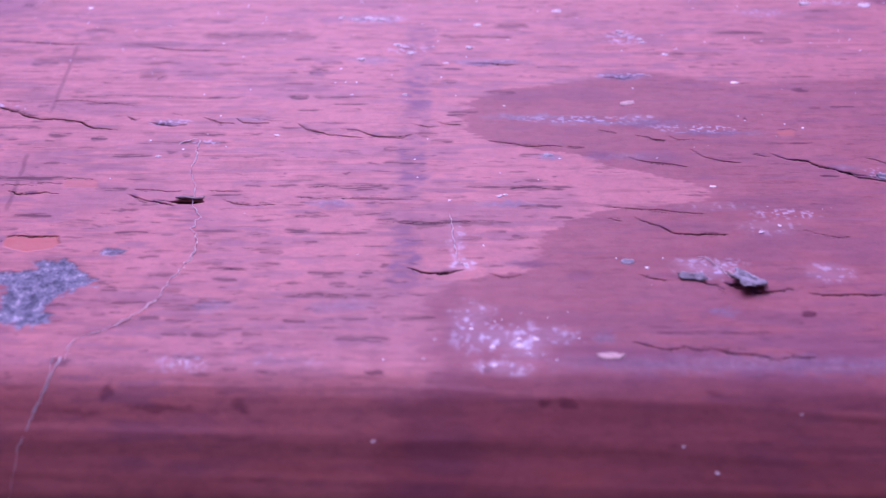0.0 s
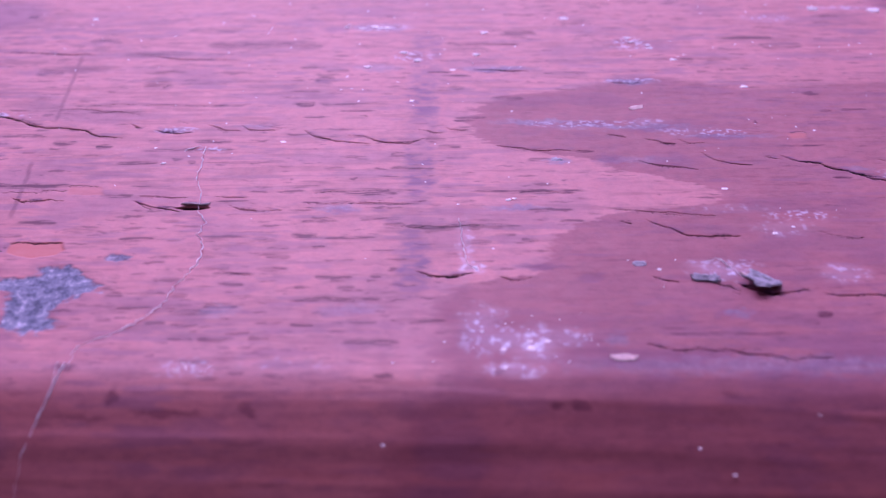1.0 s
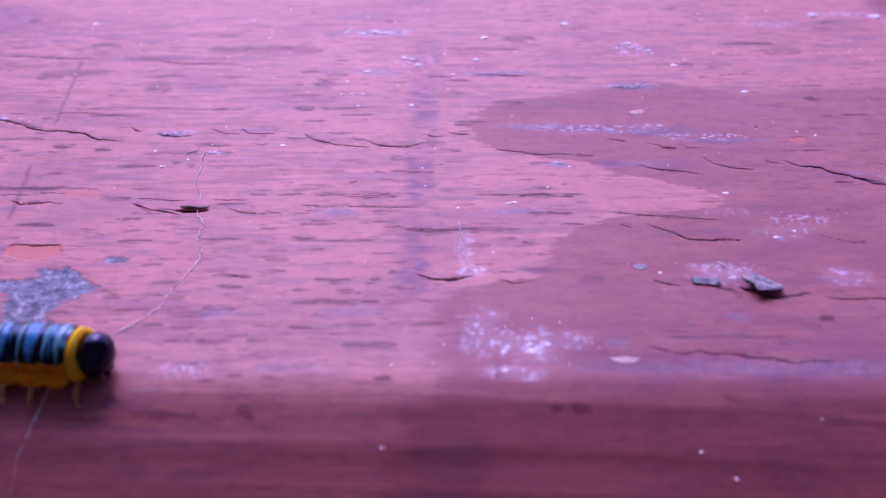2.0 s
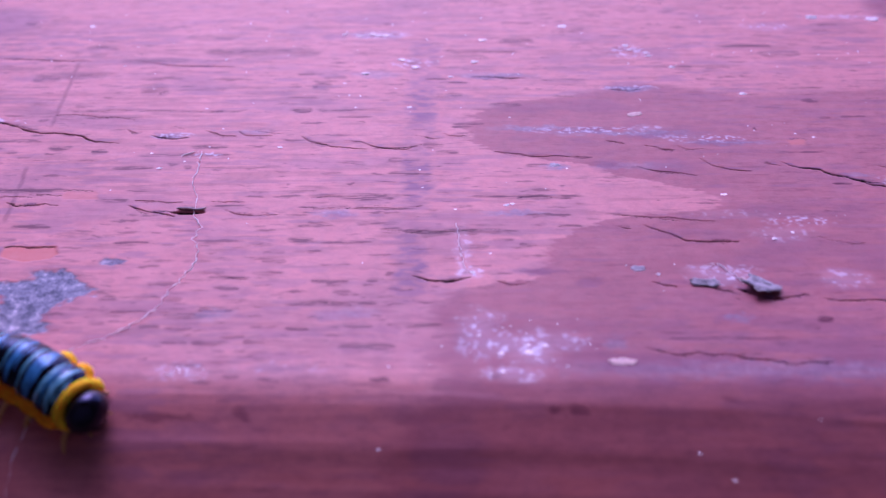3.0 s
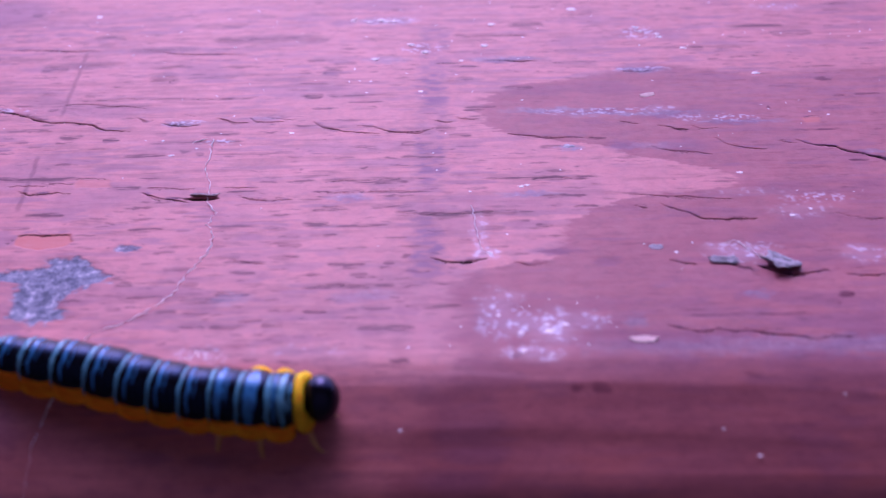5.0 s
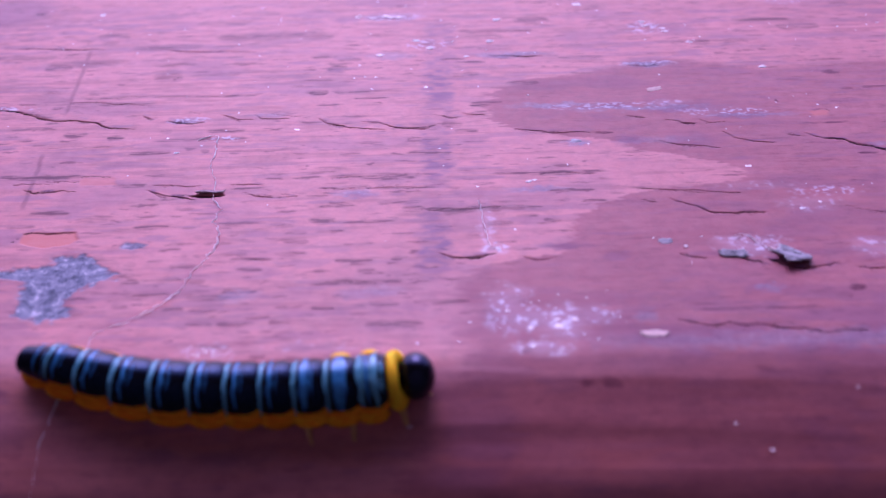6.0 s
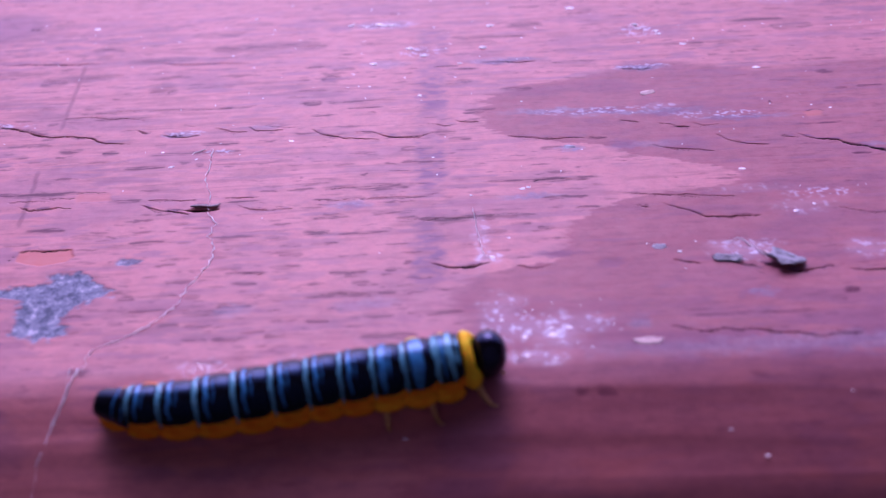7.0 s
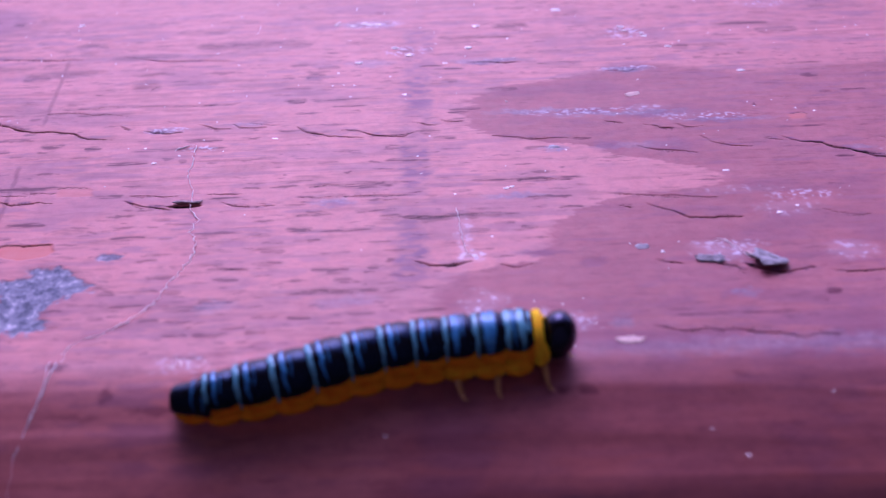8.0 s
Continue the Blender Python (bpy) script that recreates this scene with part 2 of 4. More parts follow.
class Skin:
    """The board's top as height and wear masks over x and y, in mm."""

    def __init__(self, x, y, arc):
        self.x, self.y, self.arc = x, y, arc
        self.wx = x + 0.9 * (fbm(x / 1.6, y / 1.6, 5) - 0.5) + 0.7 * (fbm(x / 0.5, y / 0.35, 6, 2) - 0.5)
        self.wy = y + 0.55 * (fbm(x / 1.3, y / 0.9, 9) - 0.5) + 0.5 * (fbm(x / 0.6, y / 0.4, 10, 2) - 0.5)
        self.height = np.zeros_like(x)
        self.masks = {k: np.zeros_like(x) for k in ("damp", "smudge_shade", "streak", "scuff_sheen", "undercoat", "bare", "dust", "crack")}

    def lay(self, key, value):
        self.masks[key] = np.maximum(self.masks[key], np.clip(value, 0, 1))

    def near(self, x0, x1, y0, y1, pad=3.0):
        return np.nonzero((self.x > x0 - pad) & (self.x < x1 + pad) & (self.y > y0 - pad) & (self.y < y1 + pad))

    def dashes(self, seed, cell_x, cell_y, long, thin, share):
        """Short lens-shaped marks along the grain, scattered one to a cell at most."""
        gx, gy = self.wx / cell_x, (self.y + 0.6 * (self.wy - self.y)) / cell_y
        ix, iy = np.floor(gx), np.floor(gy)
        out = np.zeros_like(gx)
        breakup = step(0.30, 0.52, fbm(self.x / 0.9, self.y / 0.28, seed + 300, 3))
        for dx in (-1, 0, 1):
            for dy in (-1, 0, 1):
                cx, cy = ix + dx, iy + dy
                a, b, c, d = (lattice(cx, cy, seed * 50 + n) for n in range(4))
                size = 0.35 + 0.65 * c
                u = (gx - cx - a) * cell_x / (long * size)
                w = (gy - cy - b) * cell_y / (thin * (0.5 + 0.9 * size * d))
                out = np.maximum(out, (1 - step(0.45, 1.0, np.hypot(u, w))) * (0.45 + 0.55 * b) * (d < share))
        return out * (0.25 + 0.75 * breakup)

    def crack(self, points, width=0.22, depth=0.35, lift=0.07, twigs=2):
        """A split along the grain whose far lip curls up a little."""
        px, py = np.array(points, float).T
        at = self.near(px[0], px[-1], py.min(), py.max())
        x, y = self.x[at], self.y[at]
        line = np.interp(x, px, py) + 0.16 * (step(0.3, 0.7, value_noise(x / 1.9, y * 0, int(px[0] * 7) + 900)) - 0.5) + 0.14 * (np.abs(2 * value_noise(x / 0.7, y * 0, 31) - 1) - 0.5) + 0.10 * (value_noise(x / 0.24, y * 0, 33) - 0.5)
        run = np.clip((x - px[0]) / (px[-1] - px[0]), 0, 1)
        inside = (x > px[0]) & (x < px[-1])
        w = 0.18 * width * np.clip(4 * np.minimum(run, 1 - run), 0, 1) ** 0.6 * (0.50 + 0.9 * value_noise(x / 0.8, y * 0, int(py[0]) + 77)) * inside + 1e-4
        d = y - line
        cut = 1 - step(0.5 * w, 1.1 * w, np.abs(d))
        cut = cut * inside * min(1.0, 0.35 + 2.0 * width)
        cut = cut * np.minimum(1, 0.7 + 0.6 * step(0.25, 0.5, value_noise(x / 0.9, y * 0, int(py[0] * 3) + 55)) + (width > 0.3))
        self.height[at] -= depth * cut
        self.height[at] += lift * inside * np.clip(w / width, 0, 1) * np.exp(-np.clip(d, 0, 9) / 0.55) * step(0.4, 1.2, d / w)
        self.masks["crack"][at] = np.maximum(self.masks["crack"][at], cut * inside)
        halo = inside * np.clip(w / 0.05, 0, 1) * (1 - step(0, 0.9, np.abs(d - 0.25))) * step(0.45, 0.75, fbm(x / 1.2, y / 0.4, int(px[0]) + 120, 3))
        self.masks["smudge_shade"][at] = np.maximum(self.masks["smudge_shade"][at], 0.75 * halo)
        rng = random.Random(int(px[0] * 100))
        for _ in range(twigs):
            length, reach = px[-1] - px[0], rng.uniform(0.25, 0.5)
            first = px[0] + length * rng.uniform(0, 1 - reach)
            xs = [first, first + 0.5 * length * reach, first + length * reach]
            off = rng.choice((-1, 1)) * rng.uniform(0.12, 0.4)
            ys = np.interp(xs, px, py) + np.array([0.3, 1.0, 0.8]) * off
            self.crack(tuple(zip(xs, ys)), width * rng.uniform(0.35, 0.55), depth * 0.4, 0.0, 0)

    def blob(self, key, cx, cy, rx, ry, strength=1.0, edge=0.25, rough=1.0, hole=0.0):
        """A patch with a ragged edge."""
        at = self.near(cx - rx, cx + rx, cy - ry, cy + ry)
        x = self.x[at] * (1 - rough) + self.wx[at] * rough
        y = self.y[at] * (1 - rough) + self.wy[at] * rough
        d = np.hypot((x - cx) / rx, (y - cy) / ry)
        k = (1 - step(1 - edge, 1 + edge, d)) * strength
        self.masks[key][at] = np.maximum(self.masks[key][at], k)
        self.height[at] -= hole * k

    def stroke(self, cx, cy, rx, ry, dark):
        """One soft dark dash of the grain, pointed at its ends and broken up along its length."""
        at = self.near(cx - rx, cx + rx, cy - ry, cy + ry)
        x, y = self.x[at], self.y[at]
        u = (0.5 * x + 0.5 * self.wx[at] - cx) / (1.3 * rx)
        lie = cy + 0.5 * ry * (value_noise(x / 1.1, y * 0, int(cx * 31 + cy * 7) % 997) - 0.5)
        w = np.abs(y + 0.3 * (self.wy[at] - y) - lie) / (1.15 * ry * np.sqrt(np.clip(1 - u * u, 0, 1)) + 0.03)
        k = (1 - step(0.25, 1.35, w)) * (1 - step(0.75, 1.0, np.abs(u)))
        k = k * dark * (0.40 + 0.85 * step(0.36, 0.62, fbm(x / 1.3, y / 0.16, 640, 3)))
        self.lay_at("streak", at, k)

    def lay_at(self, key, at, value):
        self.masks[key][at] = np.maximum(self.masks[key][at], np.clip(value, 0, 1))

    def patch(self, key, points, strength=1.0, soft=0.12, rough=0.7, hole=0.0):
        """A patch with straight torn sides, given by its corners."""
        p = np.array(points, float)
        at = self.near(p[:, 0].min(), p[:, 0].max(), p[:, 1].min(), p[:, 1].max(), 1.5)
        x = self.x[at] * (1 - rough) + self.wx[at] * rough
        y = self.y[at] * (1 - rough) + self.wy[at] * rough
        away, inside = np.full(x.shape, 9.0), np.zeros(x.shape, bool)
        for (ax, ay), (bx, by) in zip(p, np.roll(p, -1, axis=0)):
            run = np.clip(((x - ax) * (bx - ax) + (y - ay) * (by - ay)) / ((bx - ax) ** 2 + (by - ay) ** 2), 0, 1)
            away = np.minimum(away, np.hypot(x - ax - run * (bx - ax), y - ay - run * (by - ay)))
            if ay != by:
                inside ^= ((ay > y) != (by > y)) & (x < (bx - ax) * (y - ay) / (by - ay) + ax)
        k = step(-soft, soft, np.where(inside, away, -away)) * strength
        self.masks[key][at] = np.maximum(self.masks[key][at], k)
        self.height[at] -= hole * k

    def band(self, key, points, half, strength=1.0, soft=0.5):
        """A mark of some width that runs away from the viewer."""
        px, py = np.array(points, float).T
        order = np.argsort(py)
        px, py = px[order], py[order]
        at = self.near(px.min(), px.max(), py[0], py[-1])
        d = np.abs(0.8 * self.x[at] + 0.2 * self.wx[at] - np.interp(self.y[at], py, px)) / half
        ends = step(py[0] - 0.8, py[0] + 0.8, self.y[at]) * (1 - step(py[-1] - 0.8, py[-1] + 0.8, self.y[at]))
        k = (1 - step(1 - soft, 1 + soft, d)) * ends * strength
        self.masks[key][at] = np.maximum(self.masks[key][at], k)


def wear(k):
    """All the marks of age on the board's top."""
    x, y = k.x, k.y
    # undulation and ripples of the wood under the paint
    k.height += 0.16 * (fbm(x / 22, y / 4, 40) - 0.5) + 0.04 * (fbm(x / 4, y / 1.2, 41) - 0.5)
    front = step(0.5, 3.0, k.arc)
    ridges = (
        (np.interp(x, (-33, 0, 10.6, 21, 32), (1.95, 2.05, 3.05, 3.2, 4.2)), 0.035, 17),
        (np.interp(x, (-28, -8, 0.6, 12.7, 24.6), (5.55, 5.72, 6.03, 6.6, 7.25)), 0.03, 46),
        (np.interp(x, (-30, 30), (8.6, 9.6)), 0.02, 71),
    )
    for line, high, seed in ridges:
        away = k.arc - line - 0.35 * (fbm(x / 25, y * 0, seed) - 0.5)
        k.height += front * high * (0.15 + 1.2 * value_noise(x / 6, y * 0, seed + 3)) * np.exp(-(away / 0.34) ** 2)
        # a faint darker band in the colour just below each ridge
        k.lay("streak", front * (0.10 + 0.06 * step(-18, -8, x)) * np.exp(-((away - 1.1) / 0.75) ** 2) * step(0.35, 0.65, fbm(x / 5, k.arc / 0.4, seed + 9)))
    k.height += front * 0.14 * (value_noise(x / 60, k.arc / 1.5, 44) - 0.5)
    # damp patch with an uneven edge
    edge_y = (45.5, 48.9, 51.2, 54.3, 57.2, 60.5, 63.3, 64.7, 65.6, 67.7, 70.1, 72.2, 73.2, 74.2, 75.0, 75.9, 77.3, 78.2, 79.5, 80.7, 82.7, 83.9, 85.2, 88.0, 90.8, 93.0, 94.5, 95.8, 97.5)
    edge_x = (-5.2, -3.3, -1.7, -0.8, -1.1, -1.0, -0.4, 2.8, 7.0, 7.6, 8.4, 10.2, 12.7, 15.3, 21.8, 24.0, 23.7, 21.9, 19.0, 15.5, 12.6, 7.4, 3.1, 1.5, 1.2, 2.1, 5.0, 10.9, 15.7)
    side = k.wx - np.interp(k.wy, edge_y, edge_x) + 3.4 * (fbm(x / 5, y / 0.8, 52) - 0.5) + 1.3 * (fbm(x / 0.9, y / 0.4, 53) - 0.5)
    roof = np.interp(k.wx, (11, 20, 29.5, 45), (96.0, 98.6, 96.0, 97.2)) - k.wy
    soft = 0.4 + 1.1 * step(0.35, 0.65, fbm(x / 9, y / 4, 54)) + 1.6 * (1 - step(62, 67, y))
    k.lay("damp", step(-0.45, 0.45, side / soft) * step(-0.6, 0.8, roof) * (1 - 0.5 * front) * (1 - 0.25 * step(20, 38, x)) * (0.86 + 0.28 * (fbm(x / 6, y / 2, 55) - 0.5)))
    # short dark dashes where the grain shows through
    dry = (1 - 0.65 * k.masks["damp"]) * (1 - 0.6 * front)
    crowd = fbm(x / 14, y / 7, 8, 3)
    for seed, cell_x, cell_y, long, thin, share, dark in ((3, 3.3, 1.25, 1.9, 0.34, 0.42, 0.75), (4, 1.9, 0.8, 1.0, 0.20, 0.28, 0.7), (5, 6.0, 1.9, 3.2, 0.26, 0.36, 0.55)):
        k.lay("streak", k.dashes(seed, cell_x, cell_y, long, thin, share + 1.3 * (crowd - 0.5)) * dark * dry)
    n = fbm(x / 5, y / 0.45, 13, 4)
    k.lay("streak", step(0.55, 0.75, n + 0.35 * (fbm(x / 22, y / 5, 18) - 0.5)) * 0.25 * dry)
    n = fbm(x / 6, y / 1.0, 23, 4)
    k.lay("smudge_shade", step(0.58, 0.80, n) * 0.3)
    k.lay("streak", front * step(0.50, 0.75, fbm(x / 45, k.arc / 0.55, 29)) * 0.14)
    broad = step(0.52, 0.68, fbm(x / 4.5, y / 0.8, 71)) * step(0.42, 0.62, fbm(x / 20, y / 6, 72))
    k.lay("smudge_shade", broad * 0.42 * (1 - 0.5 * k.masks["damp"]))
    # mottling that also puts the near zone's dimmer light into the colour
    k.lay("smudge_shade", 0.42 * step(0.34, 0.62, fbm(x / 5, y / 1.5, 73)) * (1 - step(56, 67, y)) * (1 - 0.8 * front) * (0.45 + 0.55 * step(4, 14, x)))
    # darker tone in the two far corners
    k.blob("damp", 52.5, 117.0, 4.5, 4.0, 0.9, 0.3)
    k.blob("smudge_shade", -54.0, 114.5, 5.0, 4.0, 0.5, 0.4)
    k.lay("streak", k.dashes(6, 9.0, 2.6, 4.5, 0.55, 0.35 + 1.2 * (crowd - 0.5)) * 0.28 * dry)
    # darker dashes of the grain that stand out, from the far side to the near one
    for cx, cy, rx, ry, dark in (
        (-50.5, 114.2, 0.6, 0.56, 0.7), (-47.1, 114.9, 1.1, 0.36, 0.4), (-48.9, 102.8, 3.1, 0.73, 0.35), (-44.4, 100.4, 1.3, 1.06, 0.5), (-41.4, 101.3, 3.7, 0.84, 0.4), (-40.4, 107.8, 1.5, 0.52, 0.45), (-33.5, 104.4, 3.4, 0.62, 0.5), (-28.1, 110.2, 2.7, 0.67, 0.4), (-23.4, 106.5, 4.6, 0.89, 0.5), (-31.8, 100.3, 2.1, 0.41, 0.45), (-24.7, 100.0, 1.6, 0.29, 0.4), (-26.9, 97.7, 2.2, 0.23, 0.45), (-22.4, 98.1, 3.0, 0.28, 0.4), (-44.1, 94.8, 1.6, 0.27, 0.4), (-36.3, 93.3, 2.9, 0.37, 0.55), (-31.6, 93.4, 2.6, 0.27, 0.45), (-25.2, 93.0, 2.9, 0.21, 0.55),
    ):
        k.stroke(cx, cy, rx, ry, 1.2 * dark)
    for cx, cy, rx, ry, dark in (
        (-34.9, 91.9, 2.6, 0.26, 0.4), (-41.9, 91.4, 0.5, 0.26, 0.5), (-42.6, 87.5, 1.3, 0.29, 0.4), (-38.6, 86.0, 1.0, 0.43, 0.5), (-34.5, 85.3, 0.7, 0.38, 0.6), (-43.4, 85.2, 0.8, 0.28, 0.4), (-29.8, 86.4, 0.6, 0.48, 0.4), (-23.8, 86.2, 1.7, 0.38, 0.55), (-26.0, 84.7, 3.9, 0.38, 0.45), (-30.4, 82.4, 1.7, 0.36, 0.55), (-35.3, 83.7, 1.7, 0.23, 0.4), (-22.7, 83.1, 0.9, 0.23, 0.35), (-20.0, 82.4, 3.6, 0.14, 0.35), (-34.5, 80.8, 0.7, 0.22, 0.4), (-25.3, 82.5, 0.3, 0.27, 0.8), (-31.9, 97.5, 1.4, 1.24, 0.35),
    ):
        k.stroke(cx, cy, rx, ry, 1.4 * dark)
    for cx, cy, rx, ry, dark in (
        (-17.3, 106.2, 1.7, 1.01, 0.4), (-13.1, 100.3, 1.1, 0.35, 0.4), (-14.2, 98.3, 0.9, 0.85, 0.5), (-16.1, 95.9, 1.6, 0.22, 0.4), (-15.7, 93.3, 0.9, 0.37, 0.75), (-12.2, 93.2, 1.8, 0.32, 0.5), (-9.6, 93.3, 1.6, 0.21, 0.4), (-10.3, 91.8, 1.5, 0.21, 0.5), (-14.3, 90.7, 1.3, 0.2, 0.5), (-2.0, 86.4, 0.9, 0.67, 0.4), (-0.8, 85.0, 1.0, 0.33, 0.5), (-5.6, 83.7, 0.6, 0.37, 0.4), (-4.1, 83.7, 0.7, 0.23, 0.5), (-4.7, 81.3, 1.4, 0.35, 0.55), (-11.6, 81.4, 1.0, 0.31, 0.4), (7.8, 82.7, 0.9, 0.32, 0.45), (0.5, 89.8, 0.9, 0.25, 0.6), (1.2, 90.3, 1.3, 0.25, 0.5),
    ):
        k.stroke(cx, cy, rx, ry, 1.4 * dark)
    for cx, cy, rx, ry, dark in (
        (6.5, 108.8, 1.7, 0.91, 0.35), (2.5, 106.4, 3.7, 0.38, 0.45), (0.8, 105.2, 2.0, 0.31, 0.4), (10.6, 102.1, 1.1, 0.48, 0.4), (-0.3, 99.0, 1.3, 0.23, 0.5), (-2.2, 99.9, 1.1, 0.23, 0.5), (11.2, 99.4, 2.1, 0.23, 0.5), (-0.6, 96.2, 1.2, 0.44, 0.35), (41.7, 112.3, 1.4, 0.27, 0.45), (31.7, 107.3, 2.8, 0.44, 0.45), (35.2, 105.4, 1.9, 0.87, 0.35), (27.8, 102.4, 2.1, 0.36, 0.35), (24.0, 102.4, 1.2, 0.42, 0.4), (36.4, 94.6, 0.5, 0.27, 0.9), (36.6, 91.2, 0.5, 0.2, 0.7), (39.3, 91.4, 1.1, 0.15, 0.6),
    ):
        k.stroke(cx, cy, rx, ry, 1.6 * dark)
    for cx, cy, rx, ry, dark in (
        (-8.5, 77.6, 4.1, 0.29, 0.5), (-14.3, 78.3, 1.4, 0.25, 0.4), (-12.0, 73.0, 1.3, 0.27, 0.5), (-6.9, 73.3, 1.3, 0.19, 0.5), (-13.0, 70.8, 0.9, 0.45, 0.5), (-10.2, 70.5, 2.8, 0.22, 0.5), (-12.2, 69.2, 1.1, 0.22, 0.45), (-2.4, 72.0, 1.6, 0.42, 0.85), (-5.3, 72.4, 0.9, 0.23, 0.6), (3.2, 72.1, 2.2, 0.27, 0.5), (0.4, 72.2, 1.3, 0.34, 0.5), (1.9, 69.8, 1.0, 0.37, 0.4), (6.4, 70.1, 0.6, 0.29, 0.5), (6.6, 77.4, 4.5, 0.25, 0.6), (8.4, 74.5, 1.8, 0.2, 0.5), (-6.1, 75.5, 2.5, 0.12, 0.6), (-11.6, 75.8, 2.0, 0.16, 0.5), (10.2, 72.8, 0.9, 0.15, 0.6),
    ):
        k.stroke(cx, cy, rx, ry, 1.5 * dark)
    for cx, cy, rx, ry, dark in (
        (-10.7, 65.1, 0.6, 0.3, 0.5), (-9.3, 64.9, 0.8, 0.4, 0.55), (-6.5, 65.1, 0.4, 0.3, 0.5), (-8.8, 63.7, 0.6, 0.3, 0.35), (-9.5, 62.2, 3.2, 0.38, 0.55), (-11.9, 59.3, 0.7, 0.3, 0.6), (-7.3, 59.6, 1.0, 0.37, 0.4), (-2.0, 59.6, 1.2, 0.3, 0.5), (-3.9, 59.8, 0.8, 0.24, 0.5), (-6.3, 57.2, 1.9, 0.52, 0.5), (0.6, 58.4, 1.0, 0.24, 0.4), (4.3, 70.8, 0.8, 0.22, 0.4), (16.2, 58.7, 1.9, 0.12, 0.4), (21.2, 58.1, 4.2, 0.18, 0.5), (29.0, 60.3, 0.5, 0.37, 0.9), (27.6, 59.4, 0.5, 0.24, 0.4),
    ):
        k.stroke(cx, cy, rx, ry, 1.35 * dark)
    for cx, cy, rx, ry, dark in (
        (-37.1, 72.8, 1.6, 0.35, 0.6), (-39.1, 70.9, 1.1, 0.26, 0.4), (-33.1, 71.6, 1.3, 0.46, 0.3), (-27.6, 70.4, 1.3, 0.3, 0.6), (-23.5, 72.2, 1.1, 0.19, 0.35), (-20.1, 70.7, 1.8, 0.22, 0.5), (-16.9, 70.3, 0.5, 0.26, 0.5), (-15.1, 69.2, 0.8, 0.25, 0.5), (-14.9, 67.9, 0.9, 0.32, 0.5), (-15.1, 66.2, 1.1, 0.31, 0.5), (-18.4, 65.5, 1.5, 0.2, 0.6), (-18.3, 64.1, 0.9, 0.27, 0.5), (-23.7, 64.8, 1.0, 0.3, 0.3), (-28.1, 65.2, 0.5, 0.27, 0.4), (-27.7, 62.8, 0.6, 0.46, 0.5), (-25.5, 61.2, 1.4, 0.28, 0.5), (-24.5, 63.0, 1.0, 0.29, 0.45), (-20.8, 60.8, 1.6, 0.44, 0.5),
    ):
        k.stroke(cx, cy, rx, ry, 1.25 * dark)
    for cx, cy, rx, ry, dark in (
        (-22.2, 62.8, 0.6, 0.33, 0.35), (-21.1, 59.2, 1.0, 0.3, 0.6), (-23.5, 59.4, 0.8, 0.31, 0.5), (-21.1, 57.6, 0.9, 0.3, 0.55), (-18.4, 57.5, 1.2, 0.35, 0.55), (-16.8, 58.2, 0.8, 0.3, 0.4), (-14.9, 57.6, 0.8, 0.59, 0.45), (-27.8, 59.9, 0.7, 0.22, 0.35), (-28.7, 57.5, 1.6, 0.24, 0.35), (-18.7, 61.4, 1.2, 0.44, 0.5), (32.8, 84.9, 2.0, 0.14, 0.6), (12.2, 84.0, 0.8, 0.18, 0.7), (14.3, 80.5, 0.6, 0.22, 0.6), (35.2, 79.4, 0.8, 0.17, 0.8),
    ):
        k.stroke(cx, cy, rx, ry, 1.25 * dark)
    for cx, cy, rx, ry, dark in (
        (-39.3, 78.6, 3.1, 0.39, 0.6), (-31.1, 76.9, 1.4, 0.37, 0.5), (-42.4, 78.8, 1.0, 0.34, 0.5), (-20.1, 76.0, 1.4, 0.16, 0.5), (-28.2, 78.5, 1.6, 0.17, 0.4), (-2.2, 72.0, 1.7, 0.42, 0.7), (-7.8, 77.1, 2.1, 0.33, 0.5), (7.5, 77.2, 2.7, 0.29, 0.5), (-15.7, 93.2, 0.8, 0.42, 0.8), (4.9, 94.1, 1.5, 0.43, 0.4),
    ):
        k.stroke(cx, cy, rx, ry, 1.6 * dark)
    # blue-grey stains
    for cx, cy, rx, ry, dark in (
        (-14.3, 110.3, 1.3, 0.93, 0.45), (-7.9, 110.0, 1.4, 0.66, 0.4), (4.4, 100.3, 3.4, 0.52, 0.6), (22.0, 105.3, 2.2, 1.24, 0.4), (14.4, 82.6, 1.4, 0.9, 0.5), (20.3, 82.4, 2.6, 1.34, 0.35), (13.7, 89.0, 1.5, 0.69, 0.5), (19.4, 87.8, 2.4, 0.48, 0.6), (26.0, 86.6, 3.1, 0.57, 0.5), (17.9, 97.5, 2.1, 0.89, 0.5), (-10.1, 74.5, 1.3, 0.48, 0.6), (-11.3, 66.6, 1.1, 0.42, 0.35), (-7.4, 60.9, 1.8, 0.56, 0.4), (6.8, 66.4, 2.3, 0.48, 0.55), (6.2, 74.8, 1.3, 0.48, 0.5), (30.2, 58.8, 1.1, 1.19, 0.4), (21.3, 60.5, 1.2, 0.61, 0.4), (11.1, 65.0, 1.0, 0.5, 0.4),
    ):
        k.blob("smudge_shade", cx, cy, rx, ry, dark, 0.6)
